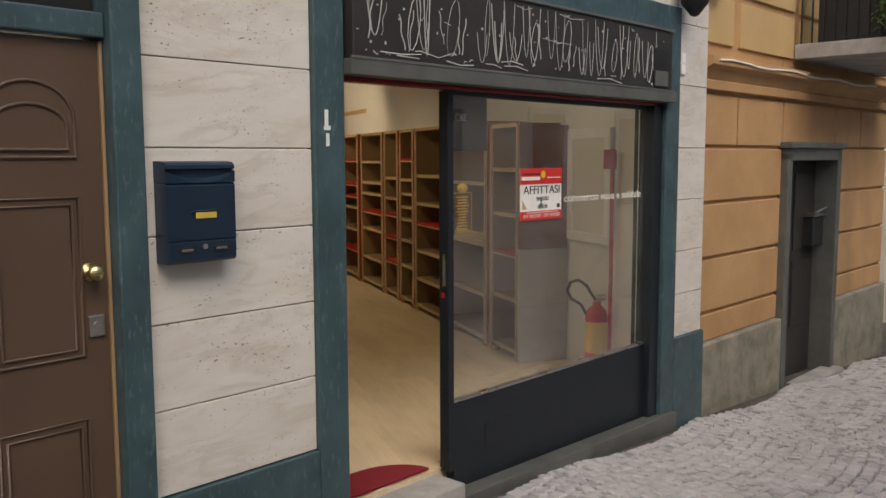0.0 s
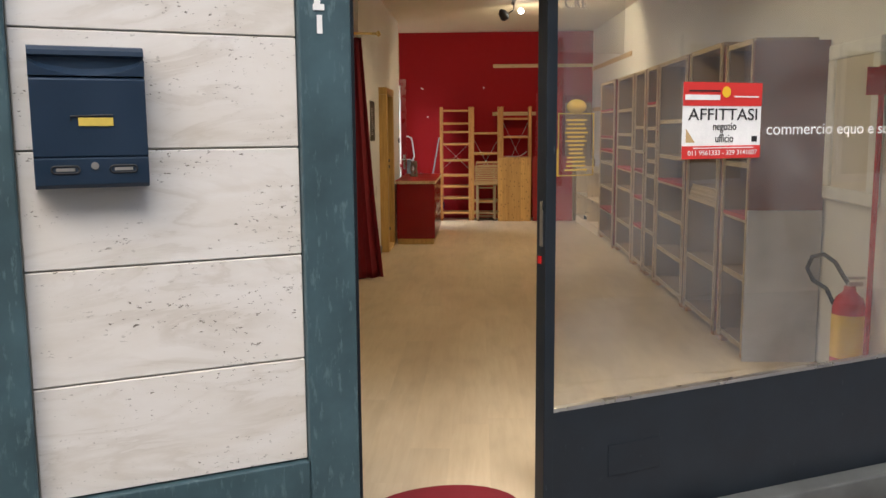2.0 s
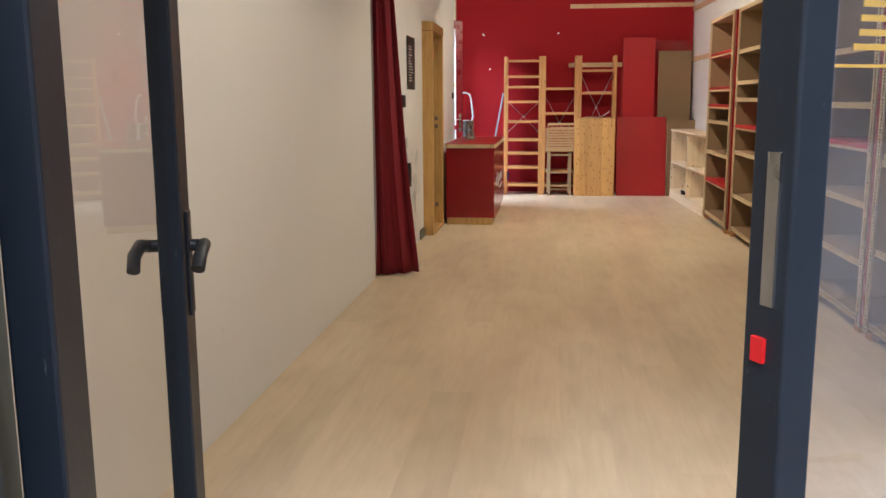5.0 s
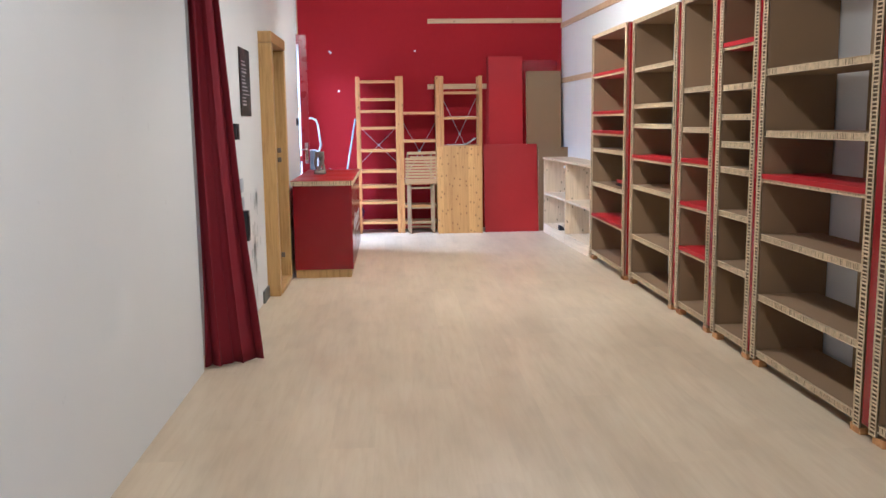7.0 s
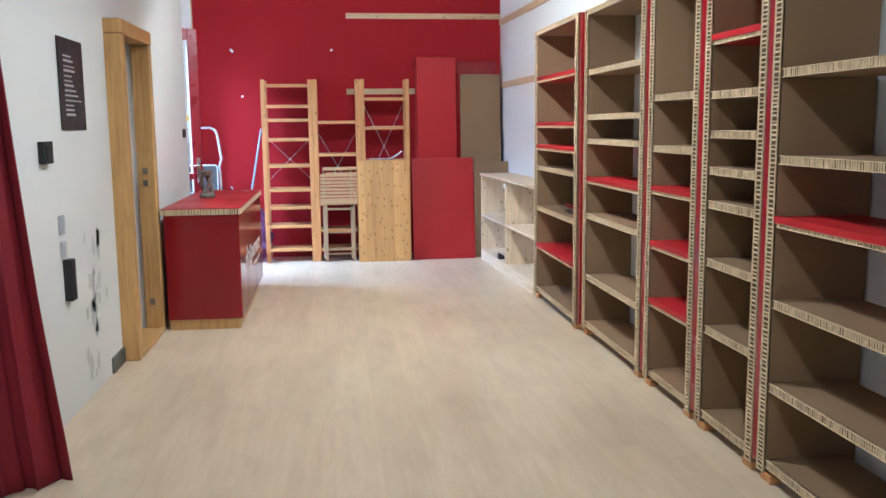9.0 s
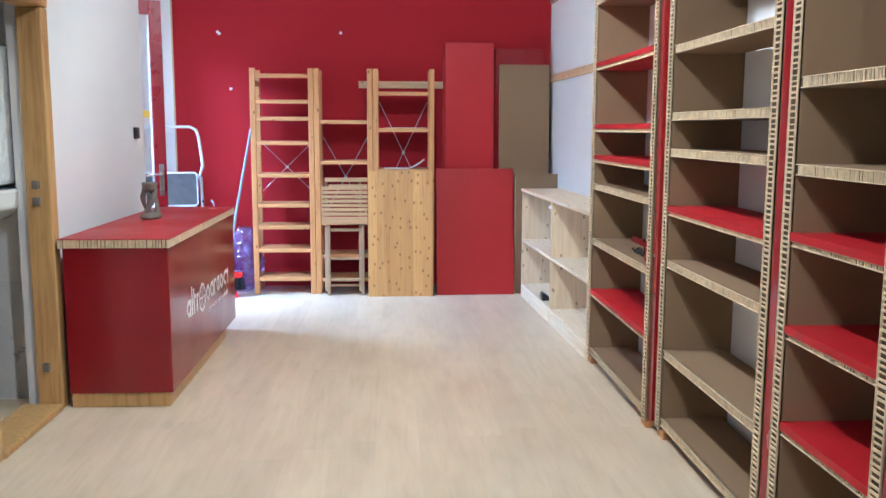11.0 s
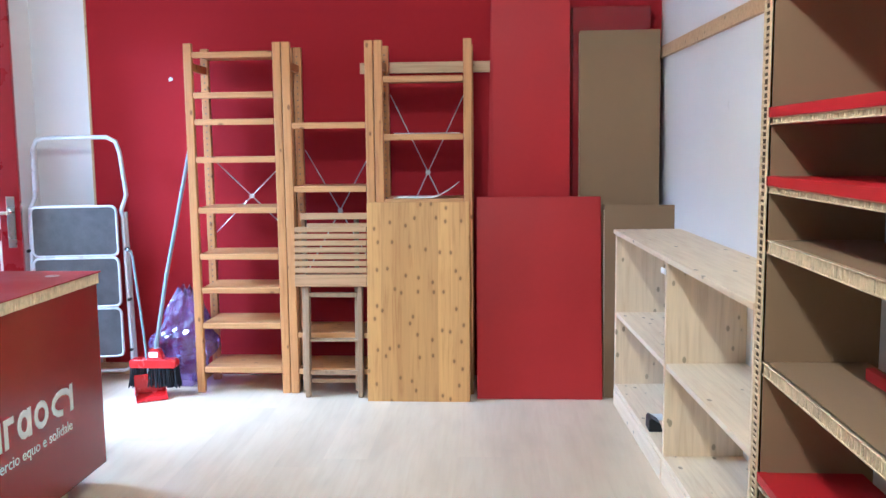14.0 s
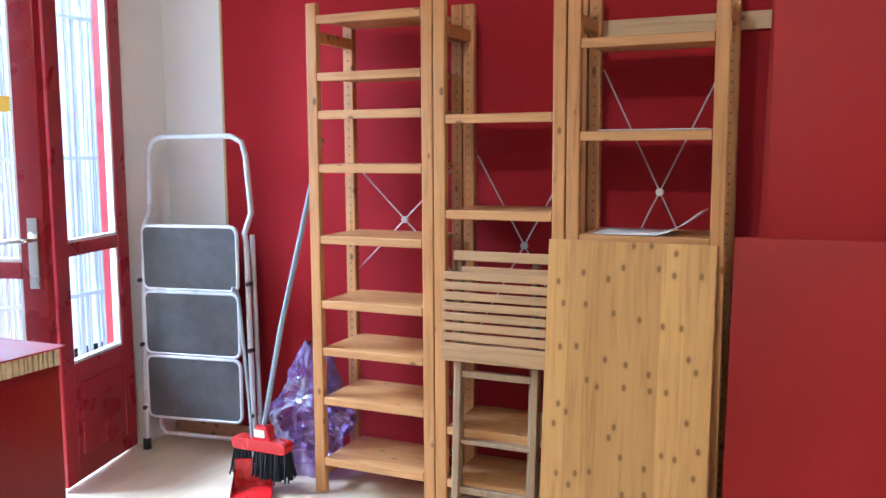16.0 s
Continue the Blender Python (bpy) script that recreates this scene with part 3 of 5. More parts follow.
ob.box(0, 0.17, -0.001, 0.001, 0, 0.004).box(0, 0.17, -0.001, 0.001, 0.245, 0.249).box(0, 0.004, -0.001, 0.001, 0, 0.25).box(0.166, 0.17, -0.001, 0.001, 0, 0.25).box(-0.02, 0.0, -0.001, 0.001, 0, 0.11)
ob.make("text_bars", SIGNY, op)
pn = thing("paper_notice", FM @ pose(1.06, 0.092, 1.83), "pale paper sheet taped inside the shop window", "notice")
Shape().box(0, 0.33, 0, 0.002, 0, 0.33).make("sheet", FILM, pn)
words("words", "CRE", 0.06, GREYW, pn, pose(0.04, -0.002, 0.17) @ TX, 0.0006)

# open glazed shop door, swung inwards
HM = FM @ pose(0.215, 0.1, 0, 0, 0, 77)
dr = thing("shop_door", HM, "open glazed shop door with dark frame and bent handles", "door")
Shape().box(0, 0.09, -0.02, 0.02, 0.02, 2.14).box(0.68, 0.77, -0.02, 0.02, 0.02, 2.14).box(0.09, 0.68, -0.02, 0.02, 0.02, 0.40).box(0.09, 0.68, -0.02, 0.02, 2.05, 2.14).make("frame", DARK, dr, None, 0.004)
g = Shape().add([(0.085, 0, 0.395), (0.685, 0, 0.395), (0.685, 0, 2.055), (0.085, 0, 2.055)], [(0, 1, 2, 3)]).make("pane", GLASS2, dr)
g.visible_shadow = False
for sgn in (-1, 1):
    Shape().tube([(0.725, sgn * 0.02, 1.07), (0.725, sgn * 0.045, 1.07), (0.70, sgn * 0.052, 1.075), (0.65, sgn * 0.052, 1.065), (0.63, sgn * 0.05, 1.045)], 0.011, 10).box(0.708, 0.742, min(sgn * 0.02, sgn * 0.026), max(sgn * 0.02, sgn * 0.026), 0.95, 1.13).make("handle", IRON, dr, None, 0.003, "worn metal lever handle")

# red half-round mat inside the door
mt = Shape()
mt.add([(0.575 + 0.34 * math.cos(radians(a)), 0.02 + 0.26 * math.sin(radians(a)), 0.004) for a in range(0, 181, 12)] + [(0.575 + 0.34 * math.cos(radians(a)), 0.02 + 0.26 * math.sin(radians(a)), 0.016) for a in range(0, 181, 12)],
       [tuple(range(16, 32))] + [(i, i + 1, i + 17, i + 16) for i in range(15)] + [(15, 0, 16, 31)])
tagged(mt.make("door_mat", CLOTH, None, FM @ pose(0, 0.11, 0.0)), "half-round dark red door mat on the threshold", "mat")

# ---- neighbouring ochre house ----
oc = thing("ochre_house", FM, "ochre plastered house front with cement plinth and cornice", "house")
W0, W1, D0, D1 = 4.02, 9.0, 5.75, 7.2
wl = Shape()
rows = [(0.22, 0.475), (0.475, 0.941), (0.941, 1.408), (1.408, 1.874), (1.874, 2.32)]
for z0, z1 in rows:
    for a, b in ([(W0, D0), (D1, W1)] if z1 < 1.95 else [(W0, 4.75), (4.75, D0), (D0, D1), (D1, 8.0), (8.0, W1)]):
        wl.box(a + 0.012, b - 0.012, 0.06, 0.32, z0 + 0.016, z1 - 0.016)
wl.box(W0, D0, 0.085, 0.4, -0.9, 5.5).box(D1, W1, 0.085, 0.4, -0.9, 5.5).box(D0, D1, 0.085, 0.4, 1.92, 5.5)
wl.box(W1 - 0.06, W1, 0.1, 6, -1, 5.5)
wl.make("wall", OCHRE, oc, None, 0.008)
up = Shape()
for a, b in ((4.1, 4.62), (4.75, 5.95), (6.1, 8.9)):
    up.box(a, b, 0.06, 0.1, 2.72, 3.1).box(a, b, 0.06, 0.1, 3.16, 3.7)
up.make("panel", OCHRE2, oc, None, 0.008)
Shape().prism([(0.08, 2.33), (0.02, 2.34), (0.02, 2.41), (0.045, 2.42), (0.0, 2.50), (-0.05, 2.53), (-0.05, 2.60), (0.08, 2.62)], W0, W1).make("cornice", OCHRE, oc, Matrix(((0, 1, 0, 0), (1, 0, 0, 0), (0, 0, 1, 0), (0, 0, 0, 1))), 0.004)
for a, b in ((W0, D0), (D1, W1)):
    Shape().box(a, b, 0.0, 0.1, -1.2, 0.23).make("plinth", CEM, oc, None, 0.015)
Shape().box(D0 - 0.02, D0 + 0.1, -0.01, 0.3, -0.6, 1.83).box(D1 - 0.1, D1 + 0.02, -0.01, 0.3, -0.6, 1.83).box(D0 - 0.02, D1 + 0.02, -0.01, 0.3, 1.75, 1.87).box(D0 - 0.05, D1 + 0.05, -0.05, 0.1, 1.87, 1.93).make("door_frame", STEEL, oc, None, 0.008)
Shape().box(D0 + 0.1, D1 - 0.1, 0.22, 0.27, -0.55, 1.75).box(D0 + 0.18, 6.4, 0.205, 0.22, 0.0, 0.7).box(6.5, D1 - 0.18, 0.205, 0.22, 0.0, 0.7).box(D0 + 0.18, 6.4, 0.205, 0.22, 0.82, 1.62).box(6.5, D1 - 0.18, 0.205, 0.22, 0.82, 1.62).make("door", FASCIA, oc, None, 0.008, "closed weathered dark door")
Shape().box(D0 - 0.05, D1 + 0.05, -0.12, 0.1, -0.62, -0.5).make("sill", STONE, oc, None, 0.02)
lb2 = thing("ash_box", FM @ pose(6.75, 0.1, 0.85), "black metal box with lid fixed to the dark door", "letter box")
Shape().box(0, 0.3, 0, 0.12, 0, 0.3).make("body", IRON, lb2, None, 0.01)
Shape().box(-0.02, 0.32, -0.02, 0.12, 0.31, 0.33).tube([(0.0, -0.03, 0.36), (0.3, -0.03, 0.40)], 0.012).make("lid", NICKEL, lb2)
cb = Shape()
random.seed(9)
cb.tube([(W0 + 0.1 + i * 0.25, -0.055, 2.565 + 0.012 * math.sin(i * 1.3)) for i in range(17)], 0.011, 6)
tagged(cb.make("cable", CREAMW, None, FM), "loose painted cable along the cornice", "cable")
np_ = Shape().box(3.56, 3.62, -0.018, 0.0, 2.50, 2.575).box(3.56, 3.62, -0.018, 0.0, 2.42, 2.495)
tagged(np_.make("bell_plate", PAPER, None, FM, 0.003), "small white bell plates on the stone pier", "doorbell")
lt = Shape().lathe([(0.0, -0.16), (0.03, -0.15), (0.1, -0.06), (0.12, 0.03), (0.09, 0.1), (0.0, 0.12)], (0, 0, 0), 14)
tagged(lt.make("wall_lantern", IRON, None, FM @ pose(3.5, -0.14, 2.98)), "black metal lamp on the facade", "wall lamp")
bal = thing("balcony", FM @ pose(5.95, 0.06, 2.72), "stone balcony with black iron railing and plants", "balcony")
Shape().prism([(0, 0), (0, 0.14), (-0.9, 0.14), (-0.9, 0.06), (-0.82, 0.0)], 0, 2.6).make("slab", STONE, bal, Matrix(((0, 1, 0, 0), (1, 0, 0, 0), (0, 0, 1, 0), (0, 0, 0, 1))), 0.01)
rl = Shape()
for i in range(27):
    rl.box(0.02 + i * 0.098, 0.034 + i * 0.098, -0.86, -0.846, 0.14, 1.1)
for i in range(9):
    rl.box(0.02, 0.034, -0.86 + i * 0.1, -0.846 + i * 0.1, 0.14, 1.1)
rl.box(0.0, 2.6, -0.875, -0.835, 1.1, 1.13).box(0.0, 2.6, -0.87, -0.84, 0.2, 0.22).box(0.01, 0.05, -0.87, 0, 1.1, 1.13).box(0.30, 0.37, -0.88, -0.82, 0.1, 1.2)
rl.make("railing", IRON, bal)
Shape().box(0.05, 0.28, -0.8, -0.2, 0.14, 1.0).box(0.4, 2.5, -0.80, -0.76, 0.16, 1.0).make("screen", BLACK, bal)
pl = Shape()
random.seed(3)
for i in range(800):
    a, r = random.uniform(0, 6.28), random.uniform(0.02, 0.36)
    c = Vector((0.1 + r * math.cos(a) * 0.8, -0.75 + 0.5 * r * math.sin(a) - 0.12, random.uniform(0.2, 1.15)))
    d = Vector((random.uniform(-1, 1), random.uniform(-1, 0.4), random.uniform(-0.7, 0.9))).normalized() * random.uniform(0.06, 0.15)
    w = d.cross(Vector((0.3, 0.5, 1))).normalized() * 0.02
    pl.add([c, c + d * 0.5 + w, c + d - Vector((0, 0, 0.02)), c + d * 0.5 - w], [(0, 1, 2, 3)])
tagged(pl.make("trailing_plant", LEAF, None, FM @ pose(5.95, 0.06, 2.72)), "green trailing balcony plant with narrow leaves", "plant", "", "stuff")

# far houses and the other side of the street
def far_house(name, u0, u1, n0, n1, z, mat, label, face):
    h = thing(name, FM @ pose(u0, n0, -1.5), label, "house")
    Shape().box(0, u1 - u0, 0, n1 - n0, 0, z).make("wall", mat, h)
    Shape().box(-0.3, u1 - u0 + 0.3, -0.3, n1 - n0 + 0.3, z, z + 0.25).make("roof", STONE, h)
    c = 1.2
    while c < u1 - u0 - 1.4:
        for zz in (2.4, 5.4):
            y0 = (n1 - n0) if face > 0 else 0
            a, b = (y0 - 0.02, y0 + 0.05) if face > 0 else (y0 - 0.05, y0 + 0.02)
            Shape().box(c - 0.08, c, a, b, zz, zz + 1.6).box(c + 0.9, c + 0.98, a, b, zz, zz + 1.6).box(c - 0.08, c + 0.98, a, b, zz + 1.6, zz + 1.7).box(c - 0.12, c + 1.02, a, b, zz - 0.1, zz).make("window", GREYW, h)
            Shape().box(c, c + 0.9, y0 - 0.01, y0 + 0.012, zz, zz + 1.6).make("pane", BLACK, h)
        c += 2.6
far_house("opposite_house", -8, 16, -11.0, -5.2, 6.0, CREAMW, "cream rendered house across the street", 1)
far_house("end_house", 15, 24, -2, 8, 7.5, CREAMW, "pale rendered house at the end of the street", -1)

# ---- shop shell ----
RX0, RX1 = 0.52, 4.08


def right_wall(y):
    return 4.07 - 0.0335 * (y - 5.0)


BACK = 15.47
LW = 0.585
setting(Shape().box(RX0 - 0.15, RX0, 3.15, 9.2, 0, CEIL).box(RX0 - 0.3, RX0 - 0.2, 9.0, 9.7, 0, CEIL).box(RX0 - 0.2, LW - 0.08, 9.55, 9.65, 0, CEIL).make("wall_west_front", WHITE), "smooth white painted side wall of the shop", "wall")
ww = Shape().box(LW - 0.08, LW, 9.55, 11.32, 0, CEIL).box(LW - 0.08, LW, 11.32, 12.07, 2.0, CEIL).box(LW - 0.08, LW, 12.07, 14.02, 0, CEIL)
setting(ww.make("wall_west", WHITE), "white painted wall with scuffs and damp stains", "wall")
setting(Shape().box(0.0, LW - 0.08, 13.87, 14.02, 0, CEIL).box(0.0, 0.12, 14.02, 14.06, 0, CEIL).box(0.0, 0.12, 15.18, BACK, 0, CEIL).box(0.0, 0.12, 14.06, 15.18, 2.36, CEIL).make("wall_recess", WHITE), "white reveal around the courtyard door", "wall")
setting(Shape().box(0.0, 0.45, BACK, BACK + 0.2, 0, CEIL).make("wall_back_white", WHITE), "white strip of the back wall", "wall")
setting(Shape().box(0.45, 4.2, BACK, BACK + 0.2, 0, CEIL).make("wall_back_red", RED), "crimson painted back wall", "wall")
ye = right_wall(15.7)
setting(Shape().add([(right_wall(5.1), 5.1, 0), (right_wall(15.7), 15.7, 0), (right_wall(15.7), 15.7, CEIL), (right_wall(5.1), 5.1, CEIL), (4.3, 5.1, 0), (4.3, 15.7, 0), (4.3, 15.7, CEIL), (4.3, 5.1, CEIL)],
                    [(0, 1, 2, 3), (5, 4, 7, 6), (4, 0, 3, 7), (1, 5, 6, 2), (3, 2, 6, 7), (0, 4, 5, 1)]).make("wall_east", WHITE), "white painted wall behind the cardboard shelving", "wall")
setting(Shape().add([(-1.5, 1.98, CEIL), (5.0, 5.35, CEIL), (5.0, 15.8, CEIL), (-1.5, 15.8, CEIL), (-1.5, 1.98, CEIL + 0.2), (5.0, 5.35, CEIL + 0.2), (5.0, 15.8, CEIL + 0.2), (-1.5, 15.8, CEIL + 0.2)],
                    [(0, 1, 2, 3), (7, 6, 5, 4), (0, 4, 5, 1), (1, 5, 6, 2), (2, 6, 7, 3), (3, 7, 4, 0)]).make("ceiling", CREAM), "cream painted flat ceiling", "ceiling")
floor = setting(Shape().add([(-1.4, 2.206, -0.006), (5.0, 5.538, -0.006), (5.0, 15.8, -0.006), (-1.4, 15.8, -0.006), (-1.4, 2.206, -0.2), (5.0, 5.538, -0.2), (5.0, 15.8, -0.2), (-1.4, 15.8, -0.2)],
                            [(0, 1, 2, 3), (7, 6, 5, 4), (0, 4, 5, 1), (1, 5, 6, 2), (2, 6, 7, 3), (3, 7, 4, 0)]).make("floor", LAM), "pale birch laminate floor with dull traffic marks", "floor")
setting(Shape().box(LW, LW + 0.014, 11.0, 11.30, 0, 0.09).make("baseboard", STEEL), "short grey baseboard stub", "baseboard")

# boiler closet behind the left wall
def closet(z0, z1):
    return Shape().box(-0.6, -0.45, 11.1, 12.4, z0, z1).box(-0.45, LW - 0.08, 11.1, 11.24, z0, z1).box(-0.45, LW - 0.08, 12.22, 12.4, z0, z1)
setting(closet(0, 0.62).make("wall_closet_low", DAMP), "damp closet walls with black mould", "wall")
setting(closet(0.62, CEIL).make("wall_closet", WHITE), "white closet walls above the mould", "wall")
fr = Shape().box(LW - 0.02, LW + 0.1, 11.27, 11.36, 0, 1.953).box(LW - 0.02, LW + 0.1, 12.03, 12.11, 0, 1.953).box(LW - 0.02, LW + 0.104, 11.27, 12.11, 1.955, 2.04).box(LW - 0.09, LW + 0.106, 11.362, 12.028, 0.0, 0.035)
setting(fr.make("door_frame", FRAMEW, None, None, 0.008), "yellowed varnished wooden frame of the boiler closet", "door frame")
setting(Shape().box(LW + 0.02, LW + 0.05, 12.005, 12.03, 1.02, 1.06).box(LW + 0.02, LW + 0.05, 12.005, 12.03, 1.10, 1.14).box(LW + 0.02, LW + 0.05, 12.005, 12.03, 0.2, 0.24).make("door_hinge", CARVED), "rusty hinges on the closet frame", "hinge")
bo = thing("boiler", pose(0.25, 11.93, 0.98), "white wall-hung gas boiler with dials", "boiler")
Shape().box(-0.2, 0.24, -0.1, 0.27, 0.14, 0.80).make("casing", BOILER, bo, None, 0.02)
Shape().prism([(-0.2, 0.02), (-0.1, -0.04), (0.15, -0.04), (0.27, 0.03), (0.27, 0.12), (-0.2, 0.12)], -0.1, 0.27).make("console", BOILER, bo, None, 0.015)
for dx in (0.06, 0.18):
    Shape().tube([(dx, -0.09, 0.05), (dx, -0.115, 0.05)], 0.03, 14).make("dial", GREYW, bo)
bk = Shape().lathe([(0.0, 0.005), (0.095, 0.0), (0.125, 0.25), (0.135, 0.25), (0.135, 0.265), (0.12, 0.265), (0.09, 0.02), (0, 0.02)], (0, 0, 0), 24)
tagged(bk.make("bucket", TERRA, None, pose(0.36, 11.70, 0.002)), "orange red plastic bucket on the closet floor", "bucket")

# things on the left wall
ps = thing("wall_poster", pose(LW + 0.004, 10.36, 1.40), "narrow black poster with white print", "poster")
Shape().box(0, 0.003, 0, 0.42, 0, 0.45).make("sheet", INK, ps)
b = Shape()
random.seed(8)
for i in range(13):
    z = 0.07 + i * 0.024
    b.box(0.003, 0.0045, 0.08, 0.08 + random.uniform(0.12, 0.27), z, z + random.uniform(0.005, 0.012))
b.make("print", GREYW, ps)
def plate(name, y, z, mat, label, w=0.1, h=0.075, d=0.014):
    tagged(Shape().box(0, d, -w / 2, w / 2, -h / 2, h / 2).box(d, d + 0.004, -w / 3.2, w / 3.2, -h / 3, h / 3).make(name, mat, None, pose(LW, y, z), 0.004), label, "switch")
plate("light_switch", 13.82, 1.36, BLACK, "black light switch plate on the white wall")
plate("light_switch", 10.06, 1.30, BLACK, "black intercom switch on the white wall", 0.12, 0.1, 0.03)
plate("wall_socket", 10.24, 0.95, GREYW, "grey socket on the white wall", 0.06, 0.09)
plate("wall_socket", 10.24, 0.83, GREYW, "grey socket on the white wall", 0.06, 0.08)
plate("intercom", 10.27, 0.68, BLACK, "black intercom handset on the white wall", 0.07, 0.2, 0.04)

random.seed(19)
ds = Shape()
for i in range(26):
    y, z, w = 10.66 + random.gauss(0, 0.09) + 0.2 * random.random(), random.uniform(0.08, 0.85), random.uniform(0.012, 0.05)
    ds.add([(0.0015, y + w * random.uniform(0.5, 1.2) * math.cos(a), z + 1.6 * w * random.uniform(0.5, 1.2) * math.sin(a)) for a in [k * 0.698 for k in range(9)]], [tuple(range(9))])
tagged(ds.make("damp_stain", PATCH, None, pose(LW, 0, 0)), "grey damp stains where the wall paint flaked", "stain", "", "stuff")

# curtain beside the passage
cu = thing("curtain", pose(0.505, 9.205, 0.012), "tied crimson cloth curtain hanging to the floor", "curtain")
c = Shape()
NS, NZ = 60, 26
vs = []
for j in range(NZ + 1):
    f = j / NZ
    width = 0.12 + 0.17 * (1 - f) ** 1.1
    for i in range(NS + 1):
        a = i / NS
        ph = a * 2 * math.pi * 2.6 + 0.5 * math.sin(5 * f)
        amp = 0.042 * (0.7 + 0.5 * math.sin(a * 9 + 1)) * (0.55 + 0.45 * (1 - f))
        vs.append((0.015 + width * a + 0.01 * math.sin(ph * 2 + f * 3), 0.03 + (0.07 + 0.10 * (1 - f)) * a + amp * math.sin(ph + 0.7 * f), 2.42 * f))
c.add(vs, [(j * (NS + 1) + i, j * (NS + 1) + i + 1, (j + 1) * (NS + 1) + i + 1, (j + 1) * (NS + 1) + i) for j in range(NZ) for i in range(NS)], 0, True)
co = c.make("cloth", CLOTH, cu)
so = co.modifiers.new("solid", "SOLIDIFY")
so.thickness = 0.004
Shape().tube([(-0.03, 0.04, 2.46), (0.3, 0.12, 2.46)], 0.012, 10).lathe([(0, -0.03), (0.022, -0.015), (0.026, 0.0), (0.02, 0.016), (0, 0.03)], (0.31, 0.122, 2.46), 12).make("rod", BRASS, cu)
Shape().tube([(0.13 + 0.02 * math.cos(a), 0.1, 2.44 + 0.022 * math.sin(a)) for a in [i * 0.52 for i in range(13)]], 0.004, 6).make("ring", NICKEL, cu)

setting(Shape().box(0.45, 0.462, BACK - 0.006, BACK, 0, CEIL).make("trim_corner", STRIP), "narrow wooden edge between white and red wall", "trim")
setting(Shape().box(0.13, 0.9, BACK - 0.014, BACK - 0.008, 0, 0.07).make("baseboard_back", STRIP), "low worn wooden baseboard on the back wall", "baseboard")

# ---- courtyard door ----
cd = thing("courtyard_door", pose(0.06, 14.06, 0), "half-open red glazed door to a bright courtyard", "door")
DW = 1.12
f = Shape().box(-0.03, 0.04, 0, 0.05, 0, 2.36).box(-0.03, 0.04, DW - 0.05, DW, 0, 2.36).box(-0.03, 0.04, 0.05, DW - 0.05, 2.31, 2.36)
f.make("frame", REDW, cd, None, 0.006)
def glazed_leaf(w, at, label, turned=False):
    """A red leaf: x from the hinge to the free edge, two panes over a solid panel."""
    lf = Shape().box(0, 0.085, 0, 0.045, 0.02, 2.3).box(w - 0.085, w, 0, 0.045, 0.02, 2.3)
    for z0, z1 in ((0.02, 0.5), (0.93, 0.985), (2.2, 2.3)):
        lf.box(0.085, w - 0.085, 0.002, 0.043, z0, z1)
    lf.box(0.12, w - 0.12, -0.004, 0.049, 0.12, 0.42)
    lf = lf.make("leaf", REDW, cd, at, 0.005, label)
    for z0, z1 in ((0.5, 0.93), (0.985, 2.2)):
        p = Shape().add([(0.08, 0.022, z0 - 0.005), (w - 0.08, 0.022, z0 - 0.005), (w - 0.08, 0.022, z1 + 0.005), (0.08, 0.022, z1 + 0.005)], [(3, 2, 1, 0) if turned else (0, 1, 2, 3)]).make("pane", GLASS2, lf)
        p.visible_shadow = False
        Shape().box(0.085, w - 0.085, 0.008, 0.037, z0, z0 + 0.012).box(0.085, 0.097, 0.008, 0.037, z0 + 0.012, z1).box(w - 0.097, w - 0.085, 0.008, 0.037, z0 + 0.012, z1).make("glazing_bead", PAPER, lf)
    return lf
CI = cd.matrix_world.inverted()
left_leaf = glazed_leaf(0.62, CI @ pose(0.085, 14.07, 0, 0, 0, 19), "open red glazed leaf with lever handle")
Shape().box(0.565, 0.6, -0.008, 0, 0.90, 1.13).tube([(0.582, -0.008, 1.06), (0.582, -0.05, 1.06), (0.55, -0.056, 1.06), (0.47, -0.056, 1.05)], 0.008, 8).make("handle", NICKEL, left_leaf, None, 0.003)
glazed_leaf(0.54, CI @ pose(0.10, 15.165, 0, 0, 0, -75), "closed red glazed leaf", True)
st = Shape().box(0.0, 0.07, -0.003, 0.0, 0, 0.05)
tagged(st.make("door_sticker", SIGNY, None, pose(0.085, 14.07, 0, 0, 0, 19) @ pose(0.45, 0.02, 1.47)), "small orange sticker on the courtyard door", "sticker")
# added glowing wall: its emission stands in for daylight in the yard
YARD_GLOW = glow("courtyard_daylight_glow", (0.80, 0.92, 1.0), 0.42)
tagged(Shape().box(-3.6, -3.5, 9.5, 19.0, -0.5, 5.5).make("backdrop", YARD_GLOW), "added glowing wall standing in for the daylit courtyard", "backdrop", "", "structure")
gr = thing("courtyard_screen", pose(-0.55, 14.0, 0), "grey reed screen fence in the courtyard", "screen")
r = Shape()
random.seed(12)
for i in range(46):
    y = 0.9 + i * 0.022
    r.tube([(random.uniform(-0.02, 0.02), y, 0.0), (random.uniform(-0.02, 0.02), y + random.uniform(-0.01, 0.01), 2.6)], 0.0085, 5)
r.box(0.015, 0.03, 0.8, 2.0, 0.6, 0.62).box(0.015, 0.03, 0.8, 2.0, 1.3, 1.32).box(0.015, 0.03, 0.8, 2.0, 2.0, 2.02)
r.make("reeds", GREYW, gr)

